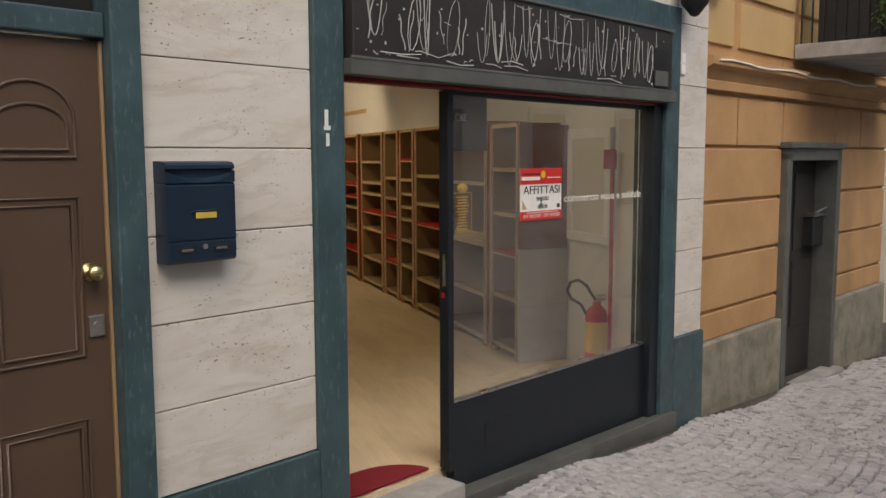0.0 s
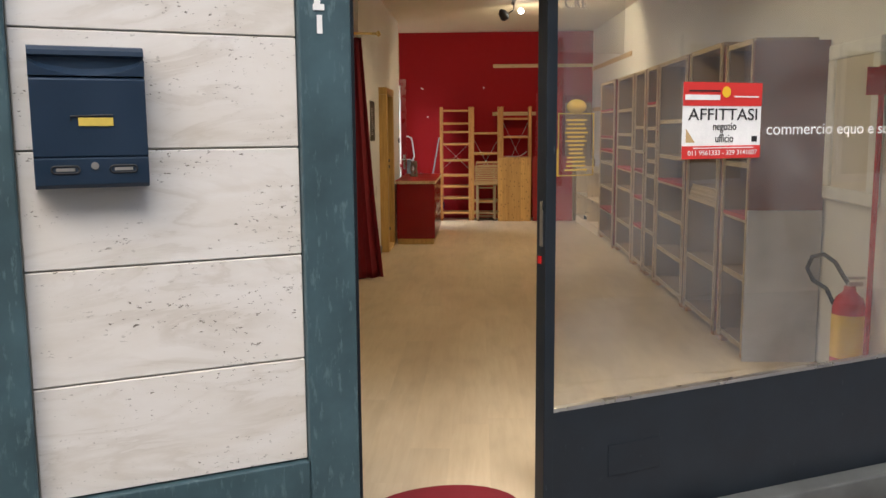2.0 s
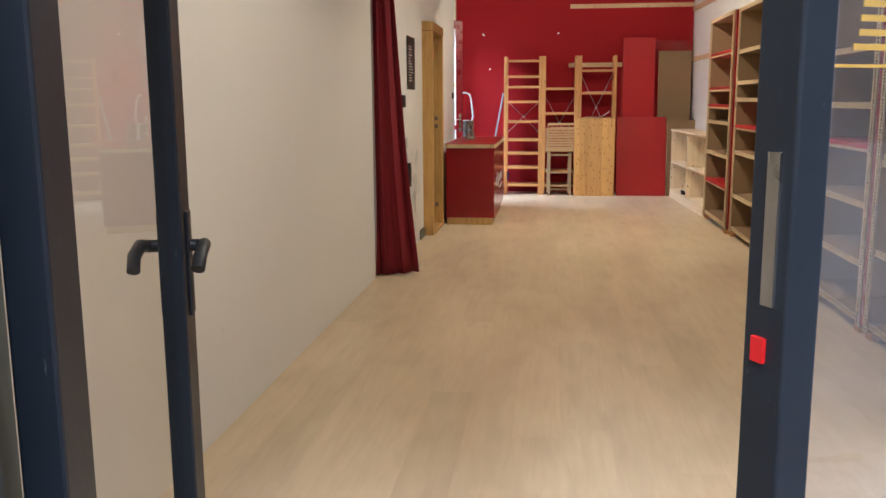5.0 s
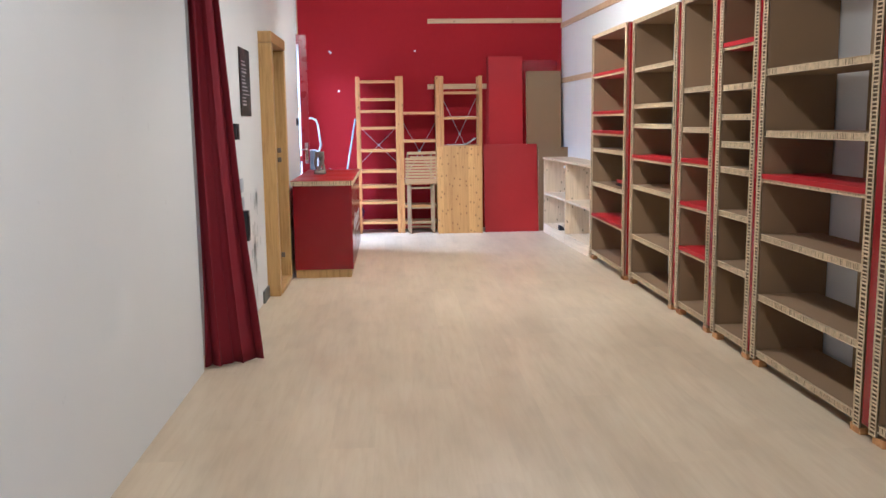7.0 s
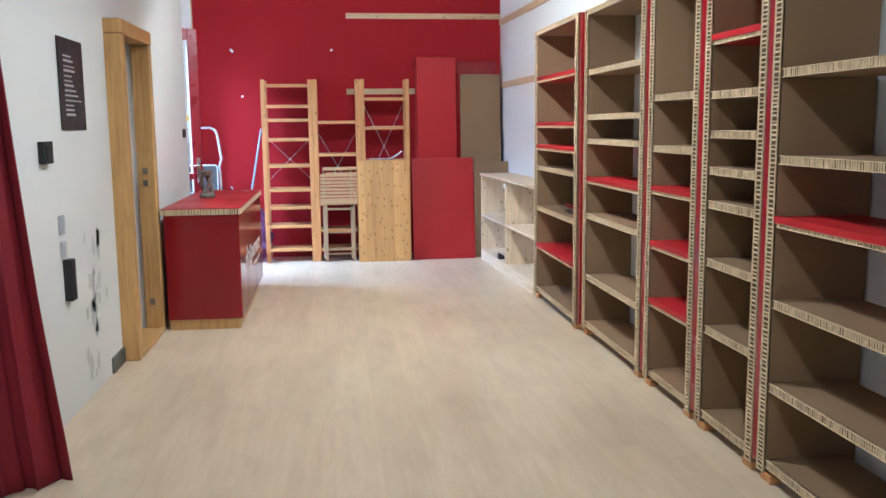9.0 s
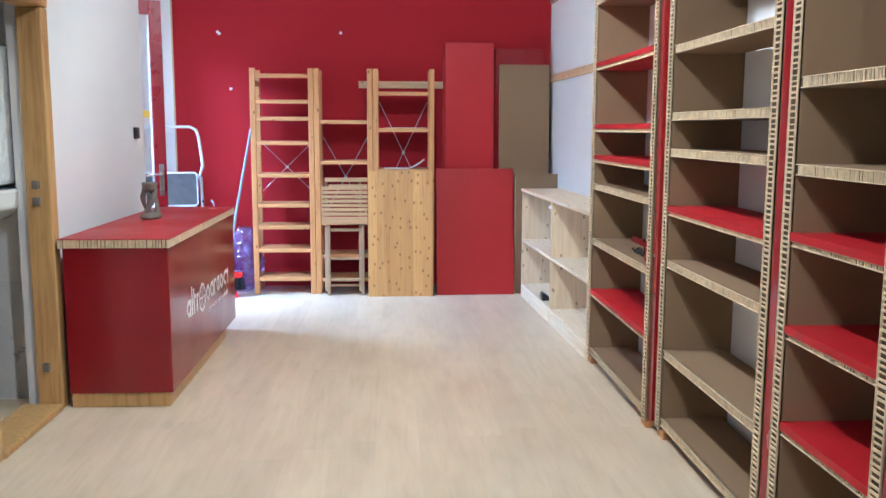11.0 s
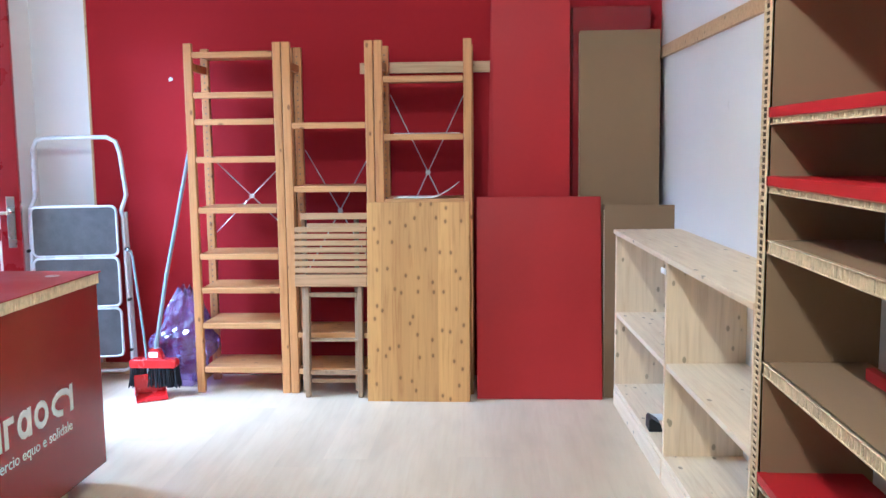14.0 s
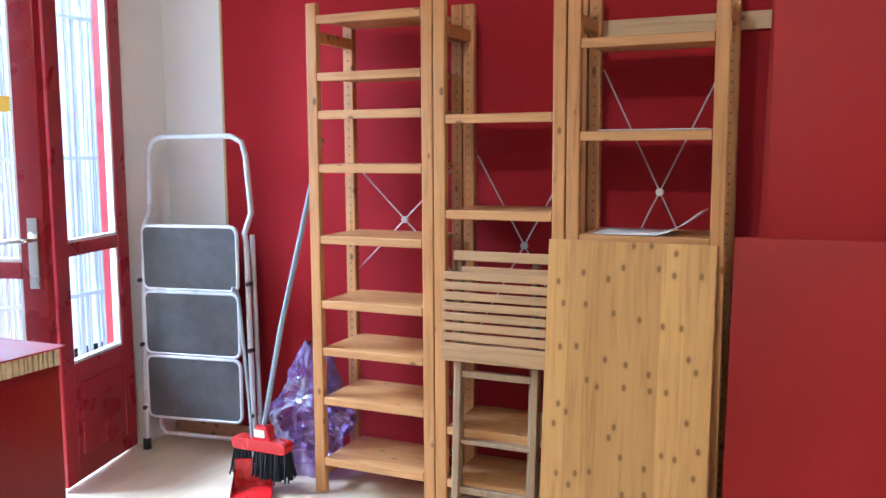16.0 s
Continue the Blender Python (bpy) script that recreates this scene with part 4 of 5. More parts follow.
# ---- cardboard shelving ----
def comb(sh, x0, x1, y0, y1, z0, z1, along, pitch=0.013, liner=0.003):
    """The open edge of a honeycomb board facing -x: two liners and a row of paper webs over a dark sheet that paints
    the shade inside the cells.
    """
    # dark sheet: the shade inside the open cells, put into its colour
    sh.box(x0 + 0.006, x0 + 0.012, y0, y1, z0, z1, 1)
    if along == "z":
        sh.box(x0, x0 + 0.012, y0, y0 + liner, z0, z1, 0).box(x0, x0 + 0.012, y1 - liner, y1, z0, z1, 0)
        p, i = z0, 0
        while p < z1 - pitch:
            w = pitch * random.uniform(0.2, 0.48)
            sh.box(x0 + random.uniform(0, 0.003), x0 + 0.008, y0 + liner, y1 - liner, p, p + w, 0)
            p += pitch * random.uniform(0.85, 1.2)
    else:
        sh.box(x0, x0 + 0.012, y0, y1, z0, z0 + liner, 0).box(x0, x0 + 0.012, y0, y1, z1 - liner, z1, 0)
        p = y0
        while p < y1 - pitch:
            w = pitch * random.uniform(0.2, 0.48)
            sh.box(x0 + random.uniform(0, 0.003), x0 + 0.008, p, p + w, z0 + liner, z1 - liner, 0)
            p += pitch * random.uniform(0.85, 1.2)


TH = 0.034
GROUP = "cardboard shelving units"


SD = 0.05


def cardboard_unit(x, y0, y1, shelves, depth=0.40, strip=0.065, top=2.13, proud=0.0):
    w = y1 - y0 - strip
    u = thing("cardboard_shelf", pose(x, y0, 0), "tall honeycomb cardboard shelving unit with kraft and red boards", "shelf unit", GROUP)
    for a in (0.0, w - SD):
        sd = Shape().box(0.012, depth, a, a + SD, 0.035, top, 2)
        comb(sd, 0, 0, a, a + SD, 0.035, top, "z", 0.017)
        sd.make("side", [KEDGE, KSHADE, KRAFT], u)
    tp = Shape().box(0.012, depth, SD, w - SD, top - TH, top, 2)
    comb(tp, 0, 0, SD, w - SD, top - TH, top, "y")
    tp.make("top", [KEDGE, KSHADE, KRAFT], u)
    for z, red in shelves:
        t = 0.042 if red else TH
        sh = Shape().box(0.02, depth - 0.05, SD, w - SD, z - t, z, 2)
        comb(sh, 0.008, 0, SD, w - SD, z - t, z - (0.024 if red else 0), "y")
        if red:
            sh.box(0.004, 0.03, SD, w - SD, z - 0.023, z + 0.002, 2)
        sh.make("shelf", [KEDGE, KSHADE, REDB if red else KRAFT], u)
    bk = Shape().box(depth - 0.04, depth - 0.03, SD, w * 0.62, 0.05, top - 0.05)
    bk.make("back", KRAFT, u)
    if strip:
        Shape().box(0.004 - proud, depth, w + 0.001, w + strip - 0.004, 0.06, top - 0.01).make("strip", REDD, u, None, 0, "red filler strip")
    for yy in (0.0, w - 0.1):
        for xx in (0.01, depth - 0.09):
            Shape().box(xx, xx + 0.05, yy + 0.005, yy + 0.085, 0.0, 0.036).make("foot", PINEX, u, None, 0.004)
    return u


random.seed(21)
R, K = True, False
cardboard_unit(3.50, 11.62, 12.85, [(1.77, R), (1.42, R), (1.245, R), (1.08, K), (0.755, K), (0.45, R), (0.09, K)], 0.33, 0.0)
cardboard_unit(3.53, 10.44, 11.615, [(1.75, K), (1.465, K), (1.31, K), (1.06, R), (0.82, K), (0.41, K), (0.09, K)], 0.34, 0.065, 2.13, 0.02)
cardboard_unit(3.535, 9.745, 10.435, [(1.55, K), (1.29, K), (1.08, R), (0.79, R), (0.48, R), (0.09, K)], 0.36)
cardboard_unit(3.535, 9.12, 9.74, [(1.78, R), (1.54, K), (1.37, K), (1.21, K), (1.06, K), (0.80, K), (0.49, K), (0.09, K)], 0.38)
cardboard_unit(3.535, 7.93, 9.115, [(1.60, K), (1.28, K), (1.05, R), (0.73, K), (0.40, K), (0.09, K)], 0.39, 0.05)
cardboard_unit(3.54, 6.90, 7.925, [(1.56, K), (0.98, K), (0.50, K), (0.09, K)], 0.40)
cardboard_unit(3.55, 6.205, 6.895, [(1.70, K), (1.30, K), (0.95, R), (0.55, K), (0.09, K)], 0.40, 0.065, 2.09)
wr = thing("wardrobe_panel", pose(3.545, 6.2, 0), "brown laminate end panel beside the shelving", "panel")
Shape().box(0, 0.47, -0.03, 0.0, 1.0, 2.07).make("upper_board", WARDR, wr, None, 0.004)
Shape().box(0.0, 0.47, -0.03, 0.0, 0.0, 0.998).make("lower_board", GREYW, wr, None, 0.004, "pale grey lower board")

# shelf contents
hk = Shape()
random.seed(4)
for i in range(34):
    c = Vector((random.uniform(0.05, 0.13), random.uniform(-0.12, 0.1), random.uniform(0.004, 0.012)))
    a = random.uniform(-0.6, 0.6)
    d = Vector((math.sin(a) * 0.3, math.cos(a), random.uniform(-0.05, 0.1))) * random.uniform(0.03, 0.06)
    hk.tube([c - d, c, c + d, c + d + Vector((0.01, 0.004, 0.008))], 0.0028, 5)
tagged(hk.make("metal_hooks", BLACK, None, pose(3.53, 12.12, 0.757)), "heap of dark metal hooks on the shelf", "hooks", "", "stuff")
rd = Shape().box(0.0, 0.02, 0.0, 0.32, 0, 0.03).tube([(-0.01, 0.05, 0.03), (-0.01, 0.05, 0.05)], 0.006)
tagged(rd.make("red_batten", REDB, None, pose(3.70, 12.3, 0.757, 0, 0, 0), 0.003), "thin red board lying on the shelf", "board")
for i in range(3):
    tagged(Shape().box(0, 0.18, 0, 0.03, 0, 0.02).make("red_offcut", REDB, None, pose(3.56, 11.86 + 0.012 * i, 0.757 + 0.022 * i, 0, 0, 8 - 7 * i), 0.003), "red board offcut lying on the cardboard shelf", "board", "red offcuts")
for i in range(3):
    q = Shape().box(0.012, 0.3, 0, 0.8, 0, 0.028, 2)
    comb(q, 0, 0, 0, 0.8, 0, 0.028, "y")
    tagged(q.make("loose_board", [KEDGE, KSHADE, KRAFT], None, pose(3.56 + 0.01 * i, 7.03 + 0.006 * i, 0.983 + 0.03 * i)), "loose honeycomb board lying on the shelf", "board", "loose boards")

# ---- low spruce shelf ----
ls = thing("low_shelf", pose(3.505, 12.86, 0, 0, 0, 2.6), "low pale spruce open shelf unit", "shelf unit")
LL, LD, LH = 2.08, 0.36, 0.905
Shape().box(-0.01, LD, -0.01, LL + 0.01, LH - 0.022, LH).make("top", PALEX, ls, None, 0.003)
for y in (0.0, 1.0, LL - 0.022):
    Shape().box(0, LD, y, y + 0.022, 0.0, LH - 0.022).make("side", PALEZ, ls, None, 0.002)
for y0, y1 in ((0.022, 1.0), (1.022, LL - 0.022)):
    Shape().box(0.004, LD, y0, y1, 0.46, 0.482).make("shelf", PALEX, ls, None, 0.002)
    Shape().box(0.0, LD, y0, y1, 0.085, 0.107).make("shelf", PALEX, ls, None, 0.002)
    Shape().box(-0.006, 0.012, y0, y1, 0.0, 0.085).make("kick", PALEX, ls, None, 0.002)
    Shape().box(LD - 0.008, LD, y0, y1, 0.1, LH - 0.022).make("back", PALEZ, ls)
hl = Shape().tube([(0, 0, 0), (0, 0, 0.002)], 0.042, 22)
hl.make("cable_hole", BLACK, ls, pose(0.18, 0.12, LH + 0.0005))
Shape().box(0.0, 0.003, 0, 0.07, 0, 0.022).make("label", PAPER, ls, pose(-0.004, 1.005, 0.83))
Shape().box(0, 0.06, 0, 0.09, 0, 0.003).make("label", PAPER, ls, pose(0.06, 1.45, 0.108))
tagged(Shape().prism([(0, 0), (0.06, 0), (0.05, 0.035), (0.01, 0.06), (0, 0.05)], 0, 0.09).make("door_stop", BLACK, None, pose(3.455, 14.15, 0.108), 0.004), "black plastic wedge lying on the low shelf", "wedge")
WR = math.degrees(math.atan(0.0335))
for y0, z in ((12.86, 1.80), (12.3, 2.47)):
    tagged(Shape().box(-0.02, 0.0, 0.0, 15.44 - y0, z, z + 0.06).make("wall_strip", STRIP, None, pose(right_wall(y0), y0, 0, 0, 0, WR)), "narrow wooden strip fixed along the white wall", "strip", "wall strips")
tagged(Shape().box(2.05, 3.72, BACK - 0.02, BACK, 2.54, 2.595).make("wall_strip", STRIP), "narrow wooden strip fixed along the red wall", "strip", "wall strips")
tagged(Shape().box(2.04, 3.36, BACK - 0.022, BACK, 1.745, 1.805).make("wall_strip", STRIP), "narrow wooden strip fixed along the red wall", "strip", "wall strips")
random.seed(2)
for x, z in ((0.93, 1.72), (1.88, 2.2), (0.83, 2.2), (0.845, 2.185)):
    tagged(Shape().prism([(0, 0), (0.02, 0.004), (0.024, 0.018), (0.008, 0.026), (-0.004, 0.014)], -0.003, 0.0).make("paint_chip", PAPER, None, pose(x, BACK, z)), "small chip in the red paint showing white plaster", "chip", "paint chips")

# ---- pine shelving on the back wall ----
def post(sh, x, y, h, w=0.046, d=0.032):
    sh.box(x, x + w, y, y + d, 0, h)


def pine_unit(x0, x1, y, shelves, brace, label, lean=0.0):
    u = thing("pine_shelf", pose(x0, y, 0, lean), label, "shelf unit", "pine shelving units")
    w, h, d = x1 - x0, 1.885, 0.30
    for a in (0.0, w - 0.044):
        Shape().box(a, a + 0.044, 0, 0.032, 0, h).make("post", PINE, u, None, 0.004)
        Shape().box(a, a + 0.044, d - 0.032, d, 0, h).make("post", PINE, u, None, 0.004)
        hs = Shape()
        for i in range(52):
            hs.tube([(a - 0.0006, d - 0.016, 0.1 + i * 0.034), (a + 0.0446, d - 0.016, 0.1 + i * 0.034)], 0.0045, 6)
            hs.tube([(a + 0.022, d - 0.0326, 0.1 + i * 0.034), (a + 0.022, d - 0.03, 0.1 + i * 0.034)], 0.0045, 6)
        tagged(hs.make("peg_holes", CARVED, u), "", "", "", "stuff")
        for zz in (0.06, h - 0.14):
            Shape().box(a + 0.01, a + 0.034, 0.032, d - 0.032, zz, zz + 0.04).make("rail", PINE, u)
    for z in shelves:
        s = Shape().box(0.046, w - 0.046, 0.004, d - 0.004, z - 0.018, z).box(0.046, w - 0.046, 0.0, 0.02, z - 0.032, z - 0.001)
        s.make("shelf", PINEX, u, None, 0.003)
    z0, z1 = brace
    Shape().tube([(0.05, d - 0.01, z0), (w - 0.05, d - 0.01, z1)], 0.003, 5).tube([(0.05, d - 0.006, z1), (w - 0.05, d - 0.006, z0)], 0.003, 5).tube([(w / 2, d - 0.014, (z0 + z1) / 2), (w / 2, d - 0.002, (z0 + z1) / 2)], 0.014, 10).make("brace", WIRE, u)
    return u


YF = 15.07
pine_unit(1.16, 1.68, YF, [1.84, 1.63, 1.49, 1.29, 1.02, 0.77, 0.585, 0.39, 0.145], (0.86, 1.27), "orange pine shelving unit with nine shelves")
pine_unit(1.684, 2.165, YF, [1.465, 1.13, 0.62, 0.34, 0.14], (0.64, 1.32), "orange pine shelving unit behind a folded chair")
pine_unit(2.17, 2.68, YF, [1.70, 1.40, 1.06, 0.75, 0.45, 0.145], (0.76, 1.62), "orange pine shelving unit behind loose boards")
for x, z in ((2.25, 1.402), (2.24, 1.062)):
    sh = Shape()
    n = 10
    v = [(0.02 + 0.34 * i / n, y, 0.003 + (0.05 * max(0, i / n - 0.6) ** 1.5 * 6 if z < 1.2 else 0)) for i in range(n + 1) for y in (0.0, 0.2)]
    sh.add(v, [(2 * i, 2 * i + 2, 2 * i + 3, 2 * i + 1) for i in range(n)], 0, True)
    o = tagged(sh.make("paper_sheet", PAPER, None, pose(x, YF + 0.02, z)), "curled plastic and paper sheets on the shelf", "sheet", "paper sheets")
    q = o.modifiers.new("solid", "SOLIDIFY")
    q.thickness = 0.003

# loose boards leaning on the shelving
def lean_board(name, x0, x1, h, y, top_y, mat, label, th=0.022, bevel=0.003, roll=0.0):
    ang = math.degrees(math.asin((top_y - y) / h))
    o = Shape().box(0, x1 - x0, 0, th, 0, h).make(name, mat, None, pose(x0, y, 0.0, -ang, roll, 0), bevel)
    return tagged(o, label, "board")


lean_board("knotty_board", 2.125, 2.665, 1.05, 14.93, 15.03, STAVE, "knotty pine board leaning on the shelving")
lean_board("red_board", 2.70, 3.36, 1.075, 14.99, 15.16, REDT, "dull red laminate board leaning by the shelving", 0.03, 0.003, 0.0)
for i in range(3):
    tagged(Shape().box(0, 0.42, 0, 0.028, 0, 2.13).make("tall_red_board", REDB, None, pose(2.785 - 0.022 * i, 15.215 + 0.04 * i, 0, -3.2, 0.5 * i, 0), 0.002), "tall red board leaning on the red wall", "board", "tall boards")
for i in range(2):
    tagged(Shape().box(0, 0.42, 0, 0.028, 0, 2.08).make("tall_dark_board", REDD, None, pose(3.225 - 0.02 * i, 15.32 + 0.035 * i, 0, -1.6, 0, 0), 0.002), "tall dark red board leaning in the corner", "board", "tall boards")
q = Shape().box(0.0, 0.43, 0.0, 0.034, 0, 1.95, 2)
for i in range(140):
    q.box(-0.004, 0.0, 0.003, 0.031, i * 0.0139, i * 0.0139 + 0.006, 0)
tagged(q.make("tall_kraft_board", [KEDGE, KSHADE, KRAFT], None, pose(3.26, 15.24, 0, -3.0, 0, 0)), "tall kraft honeycomb board leaning in the corner", "board", "tall boards")
for i in range(4):
    q = Shape().box(0.0, 0.36, 0.0, 0.03, 0, 1.02 - 0.012 * i, 2)
    for k in range(72):
        q.box(-0.004, 0.0, 0.003, 0.027, k * 0.0139, k * 0.0139 + 0.006, 0)
    tagged(q.make("short_kraft_board", [KEDGE, KSHADE, KRAFT], None, pose(3.372 + 0.018 * i, 15.03 + 0.036 * i, 0, -3.0, 0, 0)), "short kraft honeycomb board behind the low shelf", "board", "short boards")

# folding chair
ch = thing("folding_chair", pose(1.735, 15.0, 0, -4), "folded slatted wooden garden chair leaning on shelves", "chair")
for i in range(9):
    z = 0.60 + i * 0.036
    Shape().box(0.0, 0.385, -0.035 + 0.001 * i, -0.015 + 0.001 * i, z, z + (0.045 if i == 0 else 0.028)).make("slat", BEECH, ch, None, 0.003)
Shape().box(0.03, 0.385, -0.01, 0.01, 0.955, 0.99).box(0.06, 0.385, 0.0, 0.018, 0.90, 0.935).make("back_slat", BEECH, ch, None, 0.003)
for a in (0.045, 0.33):
    Shape().box(a, a + 0.026, -0.012, 0.03, 0.0, 0.62).make("leg", GREYWOOD, ch, None, 0.004)
    Shape().box(a - 0.022, a - 0.0, 0.034, 0.07, 0.03, 0.97).make("leg", GREYWOOD, ch, None, 0.004)
for q in ((0.07, 0.33, -0.004, 0.02, 0.54, 0.565), (0.045, 0.33, 0.0, 0.022, 0.12, 0.145), (0.045, 0.33, 0.04, 0.06, 0.07, 0.092), (0.07, 0.33, 0.0, 0.05, 0.30, 0.315)):
    Shape().box(*q).make("stretcher", GREYWOOD, ch, None, 0.003)

# ---- counter ----
ct = thing("sales_counter", pose(0.70, 12.03, 0), "dark red glossy sales counter with cardboard-edged top", "counter")
CW, CLN, CHT = 0.535, 1.80, 0.855
Shape().box(0.015, CW - 0.012, 0.015, CLN - 0.015, 0.075, CHT - 0.045).make("body", REDD, ct, None, 0.004)
Shape().box(0.02, CW - 0.03, 0.03, CLN - 0.3, 0.0, 0.075).make("plinth", FRAMEW, ct, None, 0.004)
# index 1 is a dark slab coloured as the shade between the edge webs
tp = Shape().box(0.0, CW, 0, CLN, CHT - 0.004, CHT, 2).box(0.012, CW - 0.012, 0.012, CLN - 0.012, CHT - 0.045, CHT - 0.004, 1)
random.seed(31)
p = 0.0
while p < CLN - 0.02:
    w = random.uniform(0.006, 0.016)
    tp.box(CW - 0.014, CW - random.uniform(0, 0.003), p, p + w, CHT - 0.045, CHT - 0.004, 0)
    p += w + random.uniform(0.002, 0.007)
p = 0.0
while p < CW - 0.02:
    w = random.uniform(0.006, 0.016)
    tp.box(p, p + w, random.uniform(0, 0.003), 0.014, CHT - 0.045, CHT - 0.004, 0)
    p += w + random.uniform(0.002, 0.007)
tp.make("worktop", [KEDGE, KSHADE, REDT], ct)
# white mark on the counter front, drawn as plain shapes, with the slogan below it
LG = Matrix(((0, 0, 1, 0), (1, 0, 0, 0), (0, 1, 0, 0), (0, 0, 0, 1)))
lg = Shape()
random.seed(6)
y = 0.0
for i, (w, h) in enumerate(((0.1, 0.1), (0.03, 0.16), (0.06, 0.14), (0.05, 0.1), (0.17, 0.17), (0.1, 0.1), (0.1, 0.1), (0.06, 0.1), (0.09, 0.1), (0.1, 0.1), (0.16, 0.1))):
    if w > 0.15 and h > 0.15:
        cy, r0 = y + 0.085, 0.078
        lg.tube([(cy + r0 * math.cos(a), 0.05 + r0 * math.sin(a), 0) for a in [k * 0.2618 for k in range(25)]], 0.008, 6)
        lg.tube([(cy - r0, 0.05, 0), (cy + r0, 0.05, 0)], 0.005, 6).tube([(cy, 0.05 - r0, 0), (cy, 0.05 + r0, 0)], 0.005, 6)
        for q in (0.5, -0.5):
            lg.tube([(cy + q * r0 * math.cos(a), 0.05 + r0 * math.sin(a), 0) for a in [k * 0.2618 - 1.57 for k in range(13)]], 0.004, 6)
    elif w <= 0.06:
        lg.box(y, y + 0.024, 0, h, -0.001, 0.001)
        if w > 0.04:
            lg.box(y + 0.02, y + w, h - 0.06 if h > 0.12 else h - 0.024, h - 0.036 if h > 0.12 else h, -0.001, 0.001)
    else:
        lg.tube([(y + w / 2 + (w / 2 - 0.014) * math.cos(a), h / 2 + (h / 2 - 0.012) * math.sin(a), 0) for a in [k * 0.5236 for k in range(13 if w < 0.15 else 10)]], 0.0125, 6)
        if w > 0.15 or i % 2 == 0:
            lg.box(y + w - 0.024, y + w, 0, h, -0.001, 0.001)
    y += w + 0.016
lgm = lg.make("brand_mark", PAPER, ct, pose(CW - 0.0115, 0.36, 0.37) @ LG @ Matrix.Diagonal((1.0, 1.0, 0.12, 1)))
words("slogan", "commercio equo e solidale", 0.055, PAPER, ct, pose(CW - 0.0115, 0.9, 0.30) @ LG, 0.0006, 0.62)
Shape().lathe([(0, 0.0), (0.022, 0.0), (0.026, 0.002), (0.026, 0)], (0, 0, 0), 18).make("cable_hole", NICKEL, ct, pose(CW - 0.12, CLN - 0.15, CHT + 0.001))

# carved figure on the counter
sc = thing("carved_ornament", pose(0.875, 13.05, 0.855), "carved brown soapstone ornament with twisted openwork", "ornament")
o = Shape().lathe([(0.0, 0.0), (0.058, 0.0), (0.062, 0.012), (0.056, 0.03), (0.045, 0.038), (0.0, 0.04)], (0, 0, 0), 20)
o.lathe([(0.0, 0.165), (0.038, 0.167), (0.045, 0.18), (0.043, 0.20), (0.048, 0.208), (0.044, 0.216), (0.0, 0.212)], (0, 0, 0), 18)
for a0 in (0, 2.1, 4.2):
    o.tube([(0.034 * math.cos(a0 + 1.9 * f) * (1 + 0.25 * math.sin(3.14 * f)), 0.034 * math.sin(a0 + 1.9 * f) * (1 + 0.25 * math.sin(3.14 * f)), 0.03 + 0.145 * f) for f in [i / 10 for i in range(11)]], [0.02, 0.018, 0.015, 0.013, 0.013, 0.014, 0.016, 0.017, 0.015, 0.014, 0.016], 8)
o.make("carving", CARVED, sc)

# ---- step ladder ----
sl = thing("step_ladder", pose(0.185, 15.19, 0, 0, 0, 9), "folded pale tubular step ladder with grey treads", "ladder")
LWD = 0.54
f = Shape()
f.tube([(0.0, 0, 0.0), (0.015, 0.015, 0.95), (0.015, 0.02, 1.0), (0.045, 0.03, 1.08), (0.04, 0.05, 1.34), (0.06, 0.055, 1.39), (0.10, 0.056, 1.405), (LWD - 0.10, 0.056, 1.405), (LWD - 0.05, 0.055, 1.38), (LWD - 0.03, 0.05, 1.32), (LWD - 0.0, 0.03, 1.08), (LWD - 0.03, 0.02, 0.99), (LWD - 0.02, 0.015, 0.95), (LWD, 0, 0.0)], 0.0125, 10)
f.tube([(0.04, 0.06, 0.08), (0.05, 0.07, 0.98)], 0.011, 8).tube([(LWD - 0.0, 0.06, 0.02), (LWD - 0.02, 0.07, 0.98)], 0.011, 8).tube([(0.04, 0.06, 0.1), (0.06, 0.06, 0.06), (LWD - 0.06, 0.06, 0.06), (LWD, 0.06, 0.1)], 0.010, 8)
f.make("tube_frame", ALU, sl)
for z in (0.165, 0.455, 0.745):
    s = Shape().prism(rounded(0.035, LWD - 0.05, z, z + 0.272, 0.03), -0.022, -0.012)
    s.make("tread", DGREY, sl)
    r = rounded(0.033, LWD - 0.048, z - 0.002, z + 0.274, 0.03)
    Shape().tube([(x, -0.017, q) for x, q in r + r[:1]], 0.0085, 6).make("tread_rim", ALU, sl)
for x in (0, LWD):
    Shape().lathe([(0.0, 0), (0.019, 0), (0.017, 0.05), (0.0, 0.05)], (x, 0, 0), 12).make("foot", BLACK, sl)
    for z in (0.165, 0.455, 0.745):
        Shape().tube([(x * 0.985 + 0.004, -0.016, z + 0.03), (x * 0.985 + 0.004, 0.02, z + 0.03)], 0.01, 8).make("pivot", BLACK, sl)

# ---- broom, dustpan and bag ----
br = thing("broom", pose(0.955, 15.02, 0.05), "broom with black bristles, red head and blue-grey handle", "broom")
b = Shape()
random.seed(14)
for i in range(260):
    x, y = random.uniform(-0.14, 0.12), random.uniform(-0.025, 0.025)
    b.tube([(x, y, 0.11), (x * 1.12 + random.uniform(-0.01, 0.01), y * 1.8, 0.0 + random.uniform(0, 0.012))], 0.0035, 4)
b.make("bristles", BRUSH, br)
Shape().prism(rounded(-0.14, 0.12, 0.105, 0.155, 0.02), -0.03, 0.03).prism([(-0.05, 0.15), (0.05, 0.15), (0.025, 0.21), (-0.025, 0.21)], -0.022, 0.022).make("head", EXTR, br, None, 0.005)
